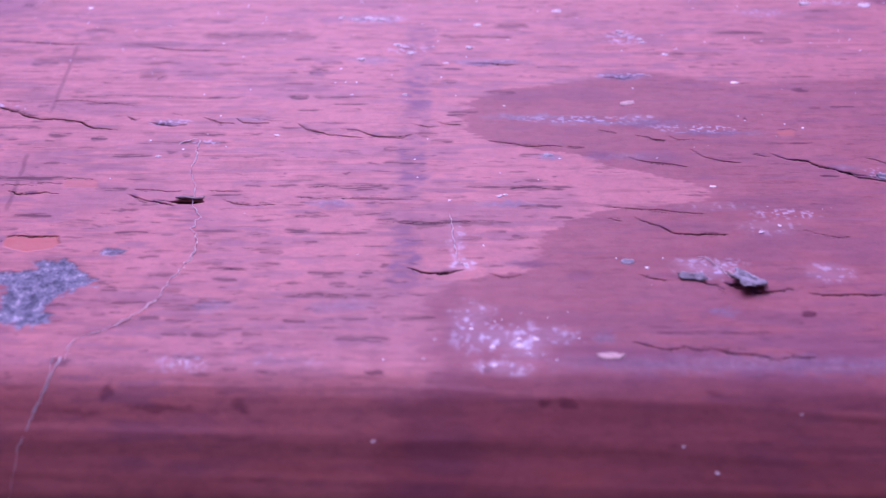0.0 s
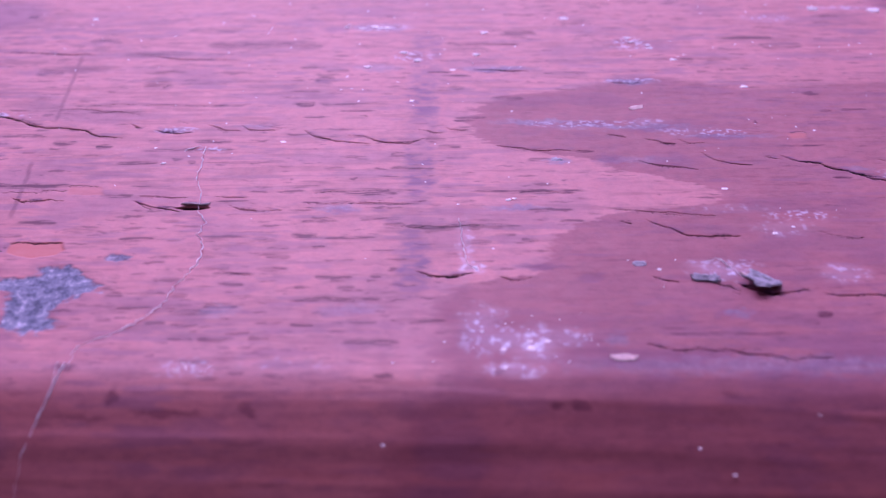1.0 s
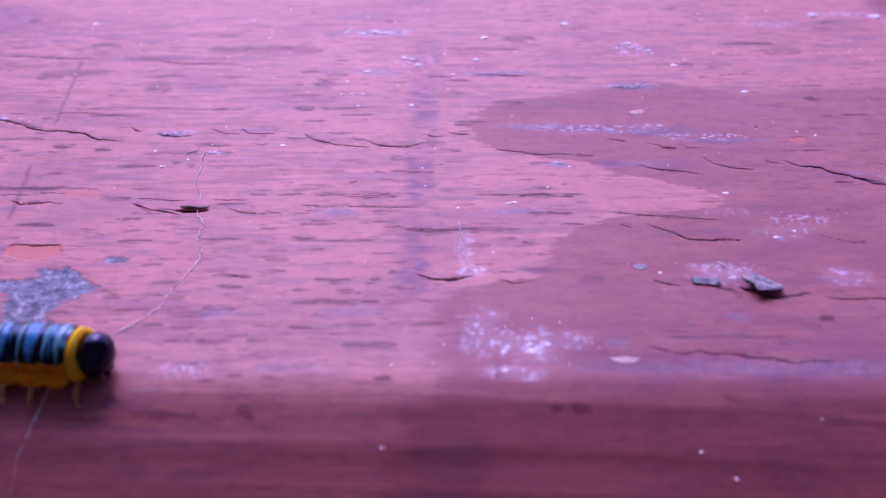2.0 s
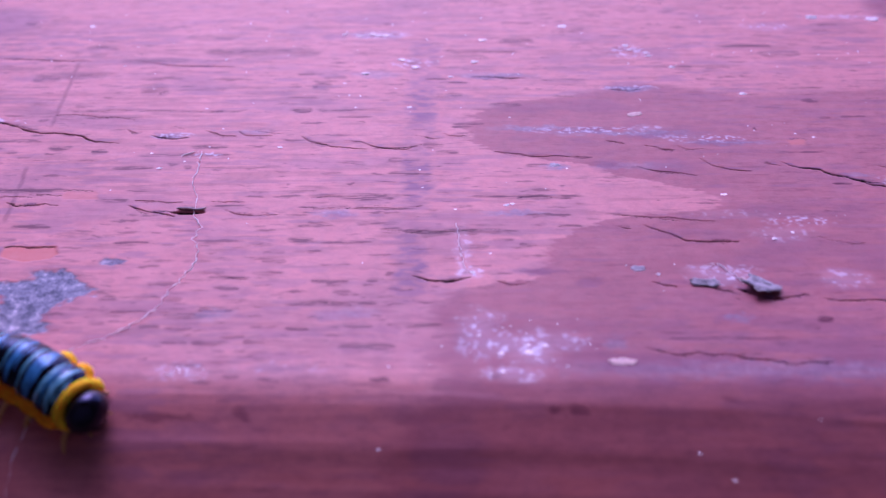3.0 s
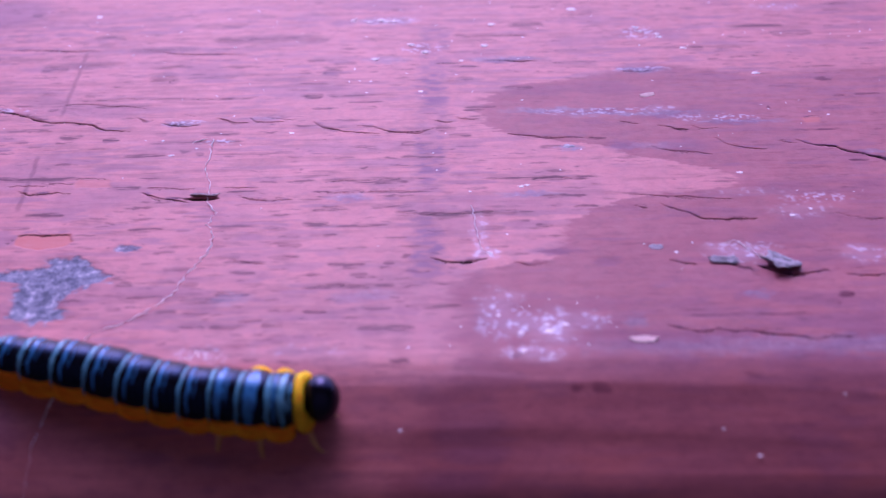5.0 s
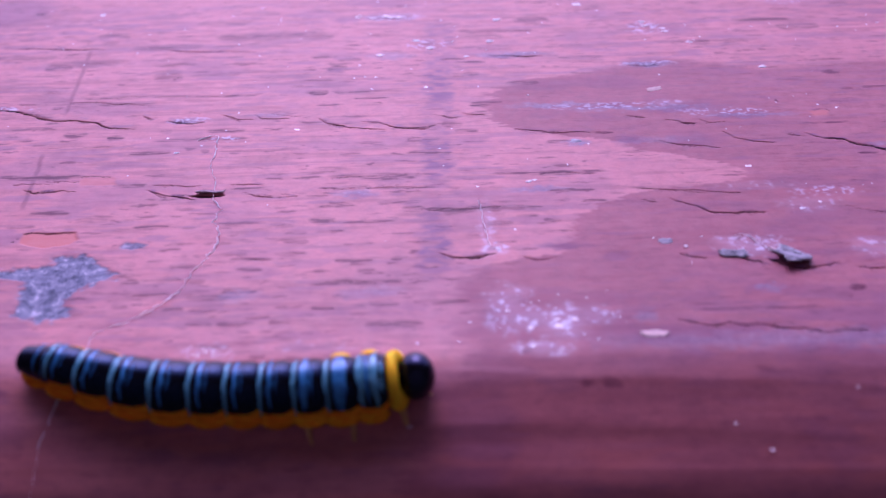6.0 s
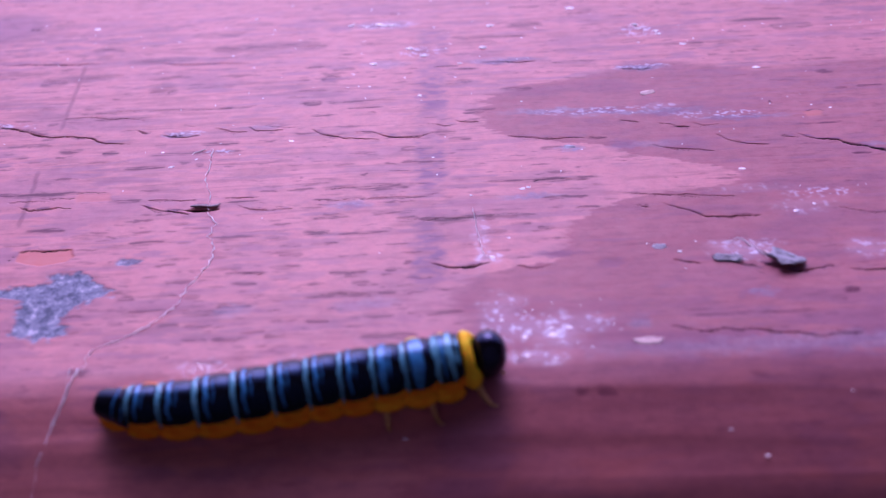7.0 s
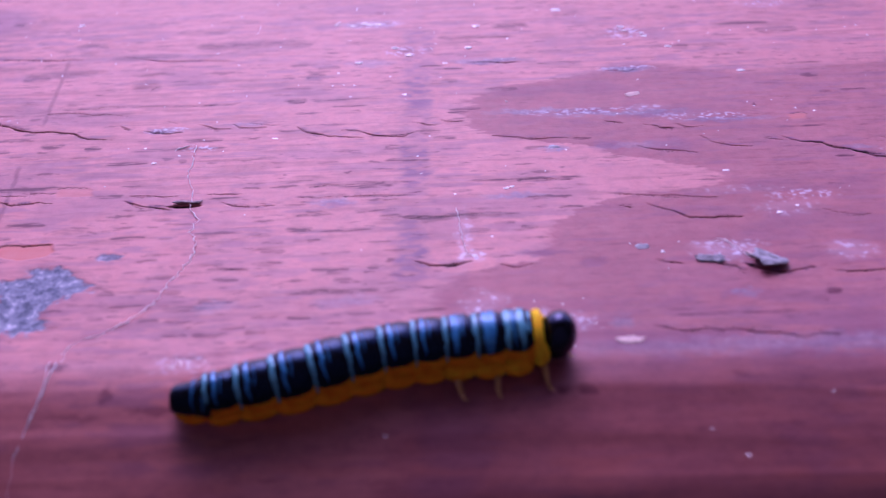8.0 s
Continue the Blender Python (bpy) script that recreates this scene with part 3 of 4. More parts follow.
    # the two wide blobs at x -5 and -3 darken the near middle
    for cx, cy, rx, ry, dark in ((-14.5, 98.1, 0.9, 0.6, 0.6), (-45.7, 100.5, 2.5, 0.6, 0.4), (-6.7, 56.9, 2.6, 0.5, 0.45), (-12.6, 54.7, 2.4, 0.5, 0.45), (36.9, 103.0, 3.7, 0.6, 0.4), (-5.0, 61.5, 6.0, 4.0, 0.28), (-3.0, 57.5, 9.0, 2.5, 0.28), (-2.4, 72.0, 2.0, 0.4, 0.5), (-34.8, 104.3, 7.0, 0.8, 0.4)):
        k.blob("smudge_shade", cx, cy, rx, ry, dark, 0.7)
    # knots and worn red wood on the slanting front
    for cx, cy, rx, ry, dark in ((-24.9, 51.9, 0.5, 0.5, 0.7), (-14.8, 50.7, 0.5, 0.4, 0.7), (7.8, 51.2, 0.5, 0.35, 0.7), (20.2, 51.9, 0.8, 0.4, 0.5), (-21.0, 50.6, 3.0, 0.25, 0.6), (-27.0, 50.4, 2.5, 0.2, 0.5)):
        k.blob("streak", cx, cy, rx, ry, dark, 0.6)
    k.lay("undercoat", 0.24 * step(6.5, 8.5, k.arc) * step(0.50, 0.68, fbm(x / 9, k.arc / 1.6, 58)))
    # upright grey-violet smear across the grain
    smear = np.interp(y, (61, 66, 72, 74, 78, 84, 88, 92, 97, 101, 108, 110), (0.25, 0.6, 0.45, 0.15, 0.55, 0.5, 0.2, 0.55, 0.5, 0.3, 0.45, 0.0)) * (y > 60)
    wide = np.interp(y, (61, 70, 73, 77, 88, 110), (1.5, 1.6, 0.9, 1.6, 1.6, 1.9))
    reach = np.abs(k.wx + 3.5 + 0.8 * (fbm(x * 0, y / 2.2, 81) - 0.5)) / wide
    k.lay("smudge_shade", 1.5 * smear * (1 - step(0.45, 1.35, reach + 0.7 * (fbm(x / 1.1, y / 0.5, 82) - 0.5))) * (0.35 + 0.65 * step(0.3, 0.7, fbm(x / 1.2, y / 0.6, 83))))
    k.lay("smudge_shade", step(0.50, 0.78, fbm(x / 7, y / 2.6, 27)) * 0.30)
    # dark scratches that cross the grain
    k.band("streak", ((-42.0, 104.3), (-41.4, 98.1), (-40.7, 90.1)), 0.22, 0.48)
    k.band("streak", ((-40.7, 82.7), (-40.2, 78.4), (-39.8, 73.6)), 0.22, 0.5)
    # grey shade along the split nearest the worn edge
    k.band("smudge_shade", ((14.5, 57.0), (16.5, 56.3), (19.5, 56.5), (22.3, 55.8), (25.2, 55.3), (28.6, 55.5)), 0.5, 0.5)
    # splits
    for width, points in (
        (0.46, ((-51.0, 92.0), (-46.3, 91.1), (-43.5, 89.7), (-41.8, 89.0), (-39.5, 89.0), (-37.0, 88.3), (-35.6, 87.3), (-33.0, 87.0))),
        (0.20, ((-33.0, 89.6), (-31.7, 88.8))), (0.34, ((-30.1, 88.3), (-28.0, 87.7), (-26.1, 88.0))),
        (0.24, ((-25.2, 89.3), (-23.3, 88.3), (-21.3, 88.1))), (0.26, ((-21.8, 89.4), (-20.7, 88.2), (-18.2, 88.3))),
        (0.30, ((-15.3, 88.3), (-14.2, 86.9), (-12.1, 86.2), (-8.6, 85.7))), (0.26, ((-10.8, 87.1), (-9.2, 86.9), (-7.1, 85.9), (-4.7, 85.6), (-3.2, 86.5))),
        (0.18, ((-3.9, 88.1), (-2.5, 87.6), (-1.0, 87.6))), (0.16, ((-1.5, 89.0), (-0.8, 88.2), (0.7, 88.1), (1.4, 87.9))), (0.22, ((3.4, 85.3), (6.7, 84.4), (11.8, 84.0))),
        (0.22, ((-52.0, 105.2), (-46.1, 104.8), (-40.3, 104.4))), (0.18, ((-35.9, 104.8), (-31.6, 103.4), (-27.1, 103.1), (-23.5, 102.7))),
    ):
        k.crack(points, width)
    for width, points in (
        (0.13, ((-41.3, 92.4), (-39.0, 92.5), (-34.9, 91.9), (-32.2, 91.3))),
        (0.20, ((17.9, 86.3), (19.4, 85.9), (19.8, 85.5), (21.1, 85.3))), (0.20, ((21.3, 86.0), (22.2, 85.2), (23.6, 85.4))), (0.15, ((14.6, 87.0), (16.3, 86.3))),
        (0.22, ((17.0, 82.5), (18.5, 81.5), (20.8, 81.3), (22.6, 80.7))), (0.22, ((23.1, 83.7), (24.3, 82.4), (26.0, 81.7), (27.9, 81.5))),
        (0.55, ((30.1, 83.8), (31.3, 82.3), (32.1, 81.9), (33.7, 81.8), (34.6, 80.9), (36.2, 80.2), (37.8, 79.1), (43.8, 77.6))), (0.15, ((28.8, 83.1), (30.3, 82.3))), (0.22, ((39.2, 82.3), (44.5, 80.2))),
        (0.14, ((-42.3, 77.1), (-41.1, 77.6), (-38.3, 77.7), (-36.0, 77.8))), (0.30, ((-40.7, 76.7), (-39.5, 76.1), (-37.2, 76.3), (-35.4, 76.0))),
    ):
        k.crack(points, width)
    for width, points in (
        (0.28, ((-29.4, 76.2), (-28.7, 75.6), (-27.4, 75.1), (-25.8, 74.9), (-24.6, 74.4))), (0.13, ((-29.7, 76.7), (-27.4, 76.8), (-25.5, 76.5), (-24.6, 76.5))), (0.14, ((-22.0, 76.6), (-20.4, 76.5), (-18.8, 76.6))),
        (0.17, ((-20.4, 75.2), (-19.2, 74.6), (-17.4, 74.4), (-16.3, 74.6), (-15.2, 74.7))), (0.10, ((-13.5, 75.5), (-7.8, 75.7), (-1.7, 75.8))),
        (0.15, ((13.8, 74.4), (17.7, 74.1), (20.5, 73.8), (22.7, 73.5))), (0.30, ((16.4, 73.0), (17.2, 72.4), (18.6, 71.8), (19.8, 70.8), (22.5, 70.5), (24.4, 70.5))), (0.14, ((14.0, 72.9), (15.4, 72.4))),
        (0.20, ((30.9, 71.1), (31.9, 70.7), (33.6, 70.2), (34.7, 70.4))), (0.66, ((-3.2, 65.9), (-1.9, 65.1), (-0.4, 64.9), (1.5, 65.5))), (0.11, ((2.9, 65.5), (4.8, 64.7), (6.7, 65.0))),
    ):
        k.crack(points, width)
    for width, points in (
        (0.20, ((16.2, 65.1), (17.1, 64.7), (18.3, 64.5))), (0.26, ((20.9, 64.2), (22.0, 63.8), (23.1, 63.1))), (0.22, ((26.3, 63.2), (27.9, 63.3), (29.0, 63.1))), (0.30, ((29.2, 63.2), (30.1, 62.8), (31.2, 62.7), (32.9, 62.8), (38.5, 62.6))),
        (0.20, ((14.5, 57.1), (15.9, 56.5), (17.2, 56.2), (18.6, 56.5))), (0.17, ((18.2, 56.8), (19.3, 56.3), (20.6, 56.3))), (0.24, ((20.2, 56.6), (22.3, 55.8), (23.8, 55.9), (25.2, 55.2), (26.5, 55.3))), (0.15, ((26.0, 55.9), (27.3, 55.5), (28.4, 55.5))),
        (0.26, ((1.5, 100.5), (4.2, 100.1), (7.3, 99.8))), (0.22, ((16.1, 97.2), (19.3, 97.0))), (0.11, ((-20.1, 65.8), (-16.4, 65.3))),
    ):
        k.crack(points, width)
    # hairlines along the grain
    for width, points in (
        (0.17, ((-20.0, 89.1), (-18.4, 88.7), (-16.8, 88.7))),
        (0.16, ((-32.7, 89.4), (-31.8, 88.8), (-31.2, 89.2))),
        (0.12, ((-28.3, 90.0), (-27.1, 89.7))),
        (0.12, ((-38.6, 93.0), (-35.3, 93.6), (-31.0, 93.2))),
        (0.11, ((-29.4, 93.0), (-26.0, 93.1), (-22.5, 93.0))),
        (0.12, ((-13.1, 77.2), (-9.6, 77.5), (-5.8, 77.6))),
        (0.13, ((4.5, 77.2), (7.5, 77.3), (11.1, 76.9))),
        (0.15, ((-5.9, 72.4), (-3.7, 72.0), (-0.7, 71.9), (1.5, 72.2), (5.4, 72.4))),
        (0.11, ((-8.1, 75.6), (-6.1, 75.5), (-3.9, 75.5))),
        (0.11, ((-12.7, 62.2), (-9.5, 62.5), (-6.6, 62.0))),
    ):
        k.crack(points, width, 0.12, 0.0, 0)
    # the dark rims of the angular chips
    k.crack(((-39.4, 68.5), (-38.9, 68.6), (-38.5, 69.8), (-37.9, 70.0), (-35.5, 69.9), (-34.1, 69.9), (-33.6, 69.0)), 0.22, 0.1, 0.0, 0)
    k.crack(((-36.9, 77.6), (-36.0, 77.8), (-35.8, 78.6), (-34.3, 78.5), (-32.6, 78.3)), 0.20, 0.1, 0.0, 0)
    k.crack(((31.8, 87.1), (33.2, 87.4), (33.7, 87.2), (33.9, 86.7)), 0.16, 0.1, 0.0, 0)
    # gaping hole under a lifted lip of paint
    k.patch("crack", ((-25.2, 75.0), (-24.0, 75.15), (-22.4, 75.1), (-22.2, 74.95), (-23.0, 74.75), (-24.4, 74.7)), 1.0, 0.08, 0.3, 0.6)
    # black split that paints in the shadow under the lifted grey splinter
    k.crack(((22.9, 64.2), (24.3, 63.5), (25.4, 63.0), (26.6, 62.8)), 0.75, 0.9, 0.0)
    # bare grey wood where the paint has gone
    k.patch("bare", ((-39.5, 64.8), (-36.9, 65.0), (-35.3, 65.2), (-34.9, 66.5), (-33.5, 66.8), (-32.3, 66.7), (-31.2, 65.8), (-30.2, 64.9), (-28.9, 64.0), (-29.8, 63.4), (-30.7, 62.9), (-31.5, 62.1), (-32.2, 61.3), (-32.3, 60.4), (-31.5, 59.8), (-31.5, 59.2), (-32.4, 58.4), (-33.5, 58.3), (-35.3, 58.9), (-35.6, 60.5), (-36.3, 62.0), (-36.6, 63.3), (-39.5, 63.7)), 1.0, 0.30, 1.7, 0.06)
    k.patch("bare", ((-29.5, 67.7), (-28.9, 68.3), (-28.1, 68.3), (-27.4, 67.8), (-27.8, 67.3), (-28.6, 67.0), (-29.2, 67.3)), 0.9, 0.2, 0.9, 0.04)
    # grey-blue scuffs
    for cx, cy, rx, ry, s in (
        (18.0, 97.4, 1.8, 0.6, 0.8), (3.8, 100.5, 3.5, 0.55, 0.5), (-28.0, 88.3, 1.8, 0.4, 0.5), (-20.0, 88.9, 1.6, 0.4, 0.4), (8.0, 89.5, 4.0, 0.4, 0.6), (17.0, 88.4, 5.5, 0.40, 0.65), (12.5, 88.7, 3.0, 0.3, 0.5),
        # the long blob at (28, 54.6) paints the sky's reflection along the edge
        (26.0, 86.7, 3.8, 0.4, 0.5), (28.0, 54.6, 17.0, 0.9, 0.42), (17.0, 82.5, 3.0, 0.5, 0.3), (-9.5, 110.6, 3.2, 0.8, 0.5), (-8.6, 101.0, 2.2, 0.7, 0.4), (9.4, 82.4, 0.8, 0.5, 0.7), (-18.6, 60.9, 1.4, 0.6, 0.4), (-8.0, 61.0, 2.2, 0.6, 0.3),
        (-10.6, 74.9, 1.6, 0.45, 0.5), (5.5, 74.8, 2.6, 0.35, 0.45), (40.5, 79.2, 1.5, 0.5, 0.6), (37.0, 80.9, 1.2, 0.3, 0.4), (22.0, 60.5, 0.9, 0.5, 0.5), (12.7, 57.4, 0.8, 0.6, 0.4),
    ):
        k.blob("scuff_sheen", cx, cy, rx, ry, s, 0.7, 1.6)
    # undercoat showing in three angular chips
    k.patch("undercoat", ((-38.4, 68.5), (-38.4, 69.9), (-33.9, 69.9), (-33.5, 68.8), (-34.0, 68.1), (-36.3, 67.7), (-37.5, 68.1)), 1.0, 0.1, 0.25, 0.07)
    k.patch("undercoat", ((-36.0, 77.7), (-35.7, 78.5), (-32.8, 78.4), (-32.3, 77.1), (-35.6, 77.1)), 0.5, 0.15, 0.3, 0.05)
    k.patch("undercoat", ((31.9, 87.0), (33.2, 87.3), (33.7, 87.0), (33.4, 86.2), (32.0, 86.2)), 0.7, 0.25, 0.4, 0.03)
    # dried white residue and pale film
    grain = fbm(x / 0.38, y / 0.50, 61, 3)
    for cx, cy, rx, ry, s in (
        (2.0, 58.6, 1.3, 2.4, 0.55), (4.2, 57.4, 2.4, 1.2, 0.7), (6.3, 57.0, 1.6, 1.8, 0.75), (8.6, 57.8, 1.7, 1.0, 0.5), (4.8, 54.2, 2.0, 0.8, 0.65), (3.0, 60.7, 1.2, 0.8, 0.4), (0.9, 69.0, 0.6, 3.2, 0.35),
        (1.5, 66.3, 0.9, 0.7, 0.7), (-20.0, 54.2, 2.0, 0.9, 0.45), (-12.5, 54.6, 3.0, 0.8, 0.15), (31.8, 65.5, 1.8, 1.0, 0.45), (28.2, 71.6, 2.2, 0.9, 0.3), (22.0, 65.9, 2.2, 1.1, 0.7), (20.6, 66.6, 1.4, 0.6, 0.5), (24.0, 74.5, 3.0, 0.6, 0.2),
        (21.5, 87.6, 2.4, 0.4, 0.25), (18.8, 89.4, 1.6, 0.5, 0.4), (35.0, 112.0, 2.5, 0.8, 0.3), (44.0, 114.5, 3.5, 0.6, 0.3),
    ):
        k.blob("dust", cx, cy, rx, ry, s, 0.7)
    k.masks["dust"] = k.masks["dust"] * (0.26 + 1.0 * step(0.54, 0.76, grain))
    # frosty specks in loose clusters
    for cx, cy, rx, ry in ((18.0, 97.6, 4.0, 0.9), (13.0, 89.0, 8.0, 0.9), (24.0, 87.4, 6.0, 1.0), (-9.0, 110.6, 4.5, 1.2), (-5.0, 103.5, 3.0, 1.6), (19.0, 106.0, 3.0, 2.0), (40.5, 79.8, 3.0, 1.2), (22.5, 66.5, 3.5, 1.3), (30.0, 73.5, 4.0, 1.0), (-28.0, 88.4, 3.0, 0.8), (-47.0, 91.5, 4.0, 0.7), (-24.0, 84.6, 2.0, 0.9)):
        patch = np.hypot((x - cx) / rx, (y - cy) / ry)
        k.lay("dust", 0.55 * (1 - step(0.3, 1.0, patch)) * step(0.54, 0.74, fbm(x / 0.32, y / 0.24, 93, 2)))
    # small dark knots and pits
    for cx, cy, rx, ry, s in (
        (-29.0, 54.3, 0.8, 0.5, 0.8), (-5.0, 53.6, 0.6, 0.4, 0.8), (29.4, 89.1, 0.22, 0.3, 1.0), (36.0, 94.7, 0.9, 0.3, 0.8), (-16.1, 93.2, 0.9, 0.4, 0.7), (-26.6, 82.9, 0.5, 0.3, 0.7),
        (-31.0, 97.2, 0.2, 0.3, 0.9), (-26.6, 104.4, 2.2, 0.2, 0.5), (5.5, 109.0, 0.4, 0.4, 0.7), (-15.0, 51.0, 0.5, 0.5, 0.5), (9.3, 51.2, 0.6, 0.4, 0.6), (-31.0, 71.4, 0.4, 0.3, 0.6), (33.0, 75.0, 0.4, 0.2, 0.6),
        (3.6, 53.8, 0.4, 0.4, 0.6), (-9.5, 79.5, 0.4, 0.2, 0.8), (-5.0, 66.2, 0.5, 0.4, 0.7), (1.0, 71.9, 4.4, 0.35, 0.6), (-1.2, 71.6, 1.6, 0.3, 0.6),
    ):
        k.blob("streak", cx, cy, rx, ry, s, 0.4)


def build_board():
    us = np.concatenate((np.linspace(-450, -62, 60), np.arange(-60, 58, 0.16), np.linspace(60, 450, 60)))
    ys, zs, ny, nz, arc = [], [], [], [], []

    def row(y, z, a, s):
        ys.append(y), zs.append(z), ny.append(-math.sin(a)), nz.append(math.cos(a)), arc.append(s)

    for y in np.concatenate((np.linspace(BACK, 124, 50), np.arange(123, TOP_END, -0.06))):
        row(y, 0.0, 0.0, 0.0)
    for s in np.concatenate((np.arange(0, 14, 0.09), np.linspace(14.2, 18, 12))):
        row(np.interp(s, ARC, FRONT_Y), np.interp(s, ARC, FRONT_Z), np.interp(s, ARC, LEAN), s)
    foot = ys[-1]
    row(foot, 3 - THICK, math.pi / 2, 18), row(foot + 3, -THICK, math.pi, 18), row(BACK - 3, -THICK, math.pi, 18)
    row(BACK + 2, 3 - THICK, 1.5 * math.pi, 18), row(BACK + 2, -4, 1.5 * math.pi, 18)
    ys, zs, ny, nz, arc = (np.array(v) for v in (ys, zs, ny, nz, arc))
    rows, cols = len(ys), len(us)
    x, y = np.broadcast_to(us, (rows, cols)).copy(), np.broadcast_to(ys[:, None], (rows, cols)).copy()
    k = Skin(x, y, np.broadcast_to(arc[:, None], (rows, cols)))
    wear(k)
    upper = (np.arange(rows) < rows - 5)[:, None]
    h = k.height * upper
    co = np.stack((x, y + h * ny[:, None], zs[:, None] + h * nz[:, None]), -1) * MM
    i = np.arange(rows * cols).reshape(rows, cols)
    down = np.roll(i, -1, axis=0)
    quads = np.stack((i[:, :-1], down[:, :-1], down[:, 1:], i[:, 1:]), -1).reshape(-1, 4)
    me = bpy.data.meshes.new("wooden_board")
    me.vertices.add(rows * cols)
    me.vertices.foreach_set("co", co.ravel())
    me.loops.add(quads.size)
    me.loops.foreach_set("vertex_index", quads.ravel().astype(np.int32))
    me.polygons.add(len(quads))
    me.polygons.foreach_set("loop_start", np.arange(0, quads.size, 4, dtype=np.int32))
    me.polygons.foreach_set("use_smooth", np.ones(len(quads), bool))
    me.update(calc_edges=True)
    for key, values in k.masks.items():
        a = me.attributes.new(key, "FLOAT", "POINT")
        a.data.foreach_set("value", (values * upper).ravel().astype(np.float32))
    me.materials.append(PAINT)
    ob = new("wooden_board", me)
    return tagged(ob, "weathered wooden board with cracked red paint and a worn front edge", "board")


board = build_board()


def build_ground():
    bm = bmesh.new()
    bmesh.ops.create_grid(bm, x_segments=40, y_segments=40, size=300)
    ob = part("ground", bm, SOIL)
    ob.location.z = -THICK * MM - 0.0005
    return tagged(ob, "unseen bare soil under the board, kept dark to cut bounced light", "ground", kind="structure")


build_ground()


def build_back_blocker():
    """An unseen dark wall behind the viewer, added to block sky light."""
    bm = bmesh.new()
    bmesh.ops.create_cube(bm, size=1)
    bmesh.ops.transform(bm, matrix=Matrix.Translation((0, -0.56, 1.4 - THICK * MM)) @ Matrix.Diagonal((8, 0.12, 2.8, 1)), verts=bm.verts)
    return tagged(part("unseen_wall_south", bm, BLOCKER, smooth=False), "unseen dark grey wall that blocks sky light behind the camera", "wall", kind="structure")


build_back_blocker()


def build_side_blockers():
    """Unseen dark walls on both sides, added to cut the sideways sky light."""
    for name, x in (("unseen_wall_west", -1.3), ("unseen_wall_east", 1.3)):
        bm = bmesh.new()
        bmesh.ops.create_cube(bm, size=1)
        bmesh.ops.transform(bm, matrix=Matrix.Translation((x, 0.15, 1.10 - THICK * MM)) @ Matrix.Diagonal((0.12, 1.30, 2.20, 1)), verts=bm.verts)
        tagged(part(name, bm, BLOCKER, smooth=False), "unseen dark grey side wall that cuts sideways sky light", "wall", kind="structure")


build_side_blockers()


def build_overhead_blocker():
    """An unseen panel over the board, added to block overhead light; open beyond."""
    bm = bmesh.new()
    bmesh.ops.create_cube(bm, size=1)
    bmesh.ops.transform(bm, matrix=Matrix.Translation((0, 0.0, 2.25)) @ Matrix.Diagonal((8, 1.0, 0.1, 1)), verts=bm.verts)
    return tagged(part("ceiling", bm, BLOCKER, smooth=False), "unseen dark grey panel that blocks overhead sky light", "ceiling", kind="structure")


build_overhead_blocker()


# ---- loose bits and threads on the board ----
def rest(x, y, up=0.0):
    z, lean = surface(y)
    return Vector((x, y, z + up)), lean


def build_thread(name, points, radius, label, seed, wander=0.2):
    """A fine strand that lies on the board and wanders a little."""
    rng = random.Random(seed)
    px, py = zip(*points)
    s = np.concatenate(([0], np.cumsum(np.hypot(np.diff(px), np.diff(py)))))
    line, radii = [], []
    count = int(s[-1] / 0.42)
    for i in range(count + 1):
        d = s[-1] * i / count
        x = np.interp(d, s, px) + rng.uniform(-wander, wander)
        y = np.interp(d, s, py) + rng.uniform(-0.06, 0.06)
        line.append(rest(float(x), float(y), 0.03 + radius + rng.uniform(0, 0.09))[0])
        radii.append(radius * rng.choice((0.3, 0.7, 1.0, 1.9)))
    bm = bmesh.new()
    rows = []
    for i, (p, r) in enumerate(zip(line, radii)):
        way = line[min(i + 1, count)] - line[max(i - 1, 0)]
        across = Vector((way.y, -way.x, 0)).normalized() * r * 1.3
        rows.append([bm.verts.new((p + across * a + Vector((0, 0, r * b))) * MM) for a, b in ((-1, -0.6), (-0.6, 0.2), (0, 0.5), (0.6, 0.2), (1, -0.6), (0, -0.9))])
    for a, b in zip(rows, rows[1:]):
        for j in range(6):
            bm.faces.new((a[j], b[j], b[(j + 1) % 6], a[(j + 1) % 6]))
    return tagged(part(name, bm, SILK), label, "thread")


build_thread("silk_thread", ((-26.1, 84.2), (-25.8, 84.9), (-24.6, 85.3), (-24.2, 82.0), (-24.2, 79.4), (-23.3, 77.4), (-23.0, 74.6), (-22.0, 72.5), (-22.4, 70.9), (-21.6, 69.4), (-21.4, 67.9), (-22.2, 65.2), (-22.9, 63.7), (-23.1, 61.9), (-25.3, 58.9), (-28.8, 56.6), (-29.0, 54.5)), 0.023, "crinkled white silk strand stuck across the red board", 1)
build_thread("silk_thread", ((-29.8, 55.0), (-29.6, 52.5), (-30.2, 50.2), (-30.9, 48.0), (-31.1, 45.3), (-31.6, 42.0)), 0.017, "straight white silk strand running over the board's front edge", 2, 0.07)
build_thread("silk_thread", ((-29.2, 54.8), (-29.5, 52.3), (-30.1, 50.2)), 0.03, "short white silk strand beside a longer one", 3, 0.07)
build_thread("silk_thread", ((0.3, 73.2), (0.7, 69.2), (1.1, 66.5), (1.9, 66.2)), 0.022, "short crinkled white silk strand on the red board", 4, 0.08)
build_thread("silk_thread", ((20.6, 67.0), (21.6, 67.6), (22.5, 66.8), (23.3, 65.4), (23.6, 64.6)), 0.018, "curled white fibre beside a grey splinter", 5)

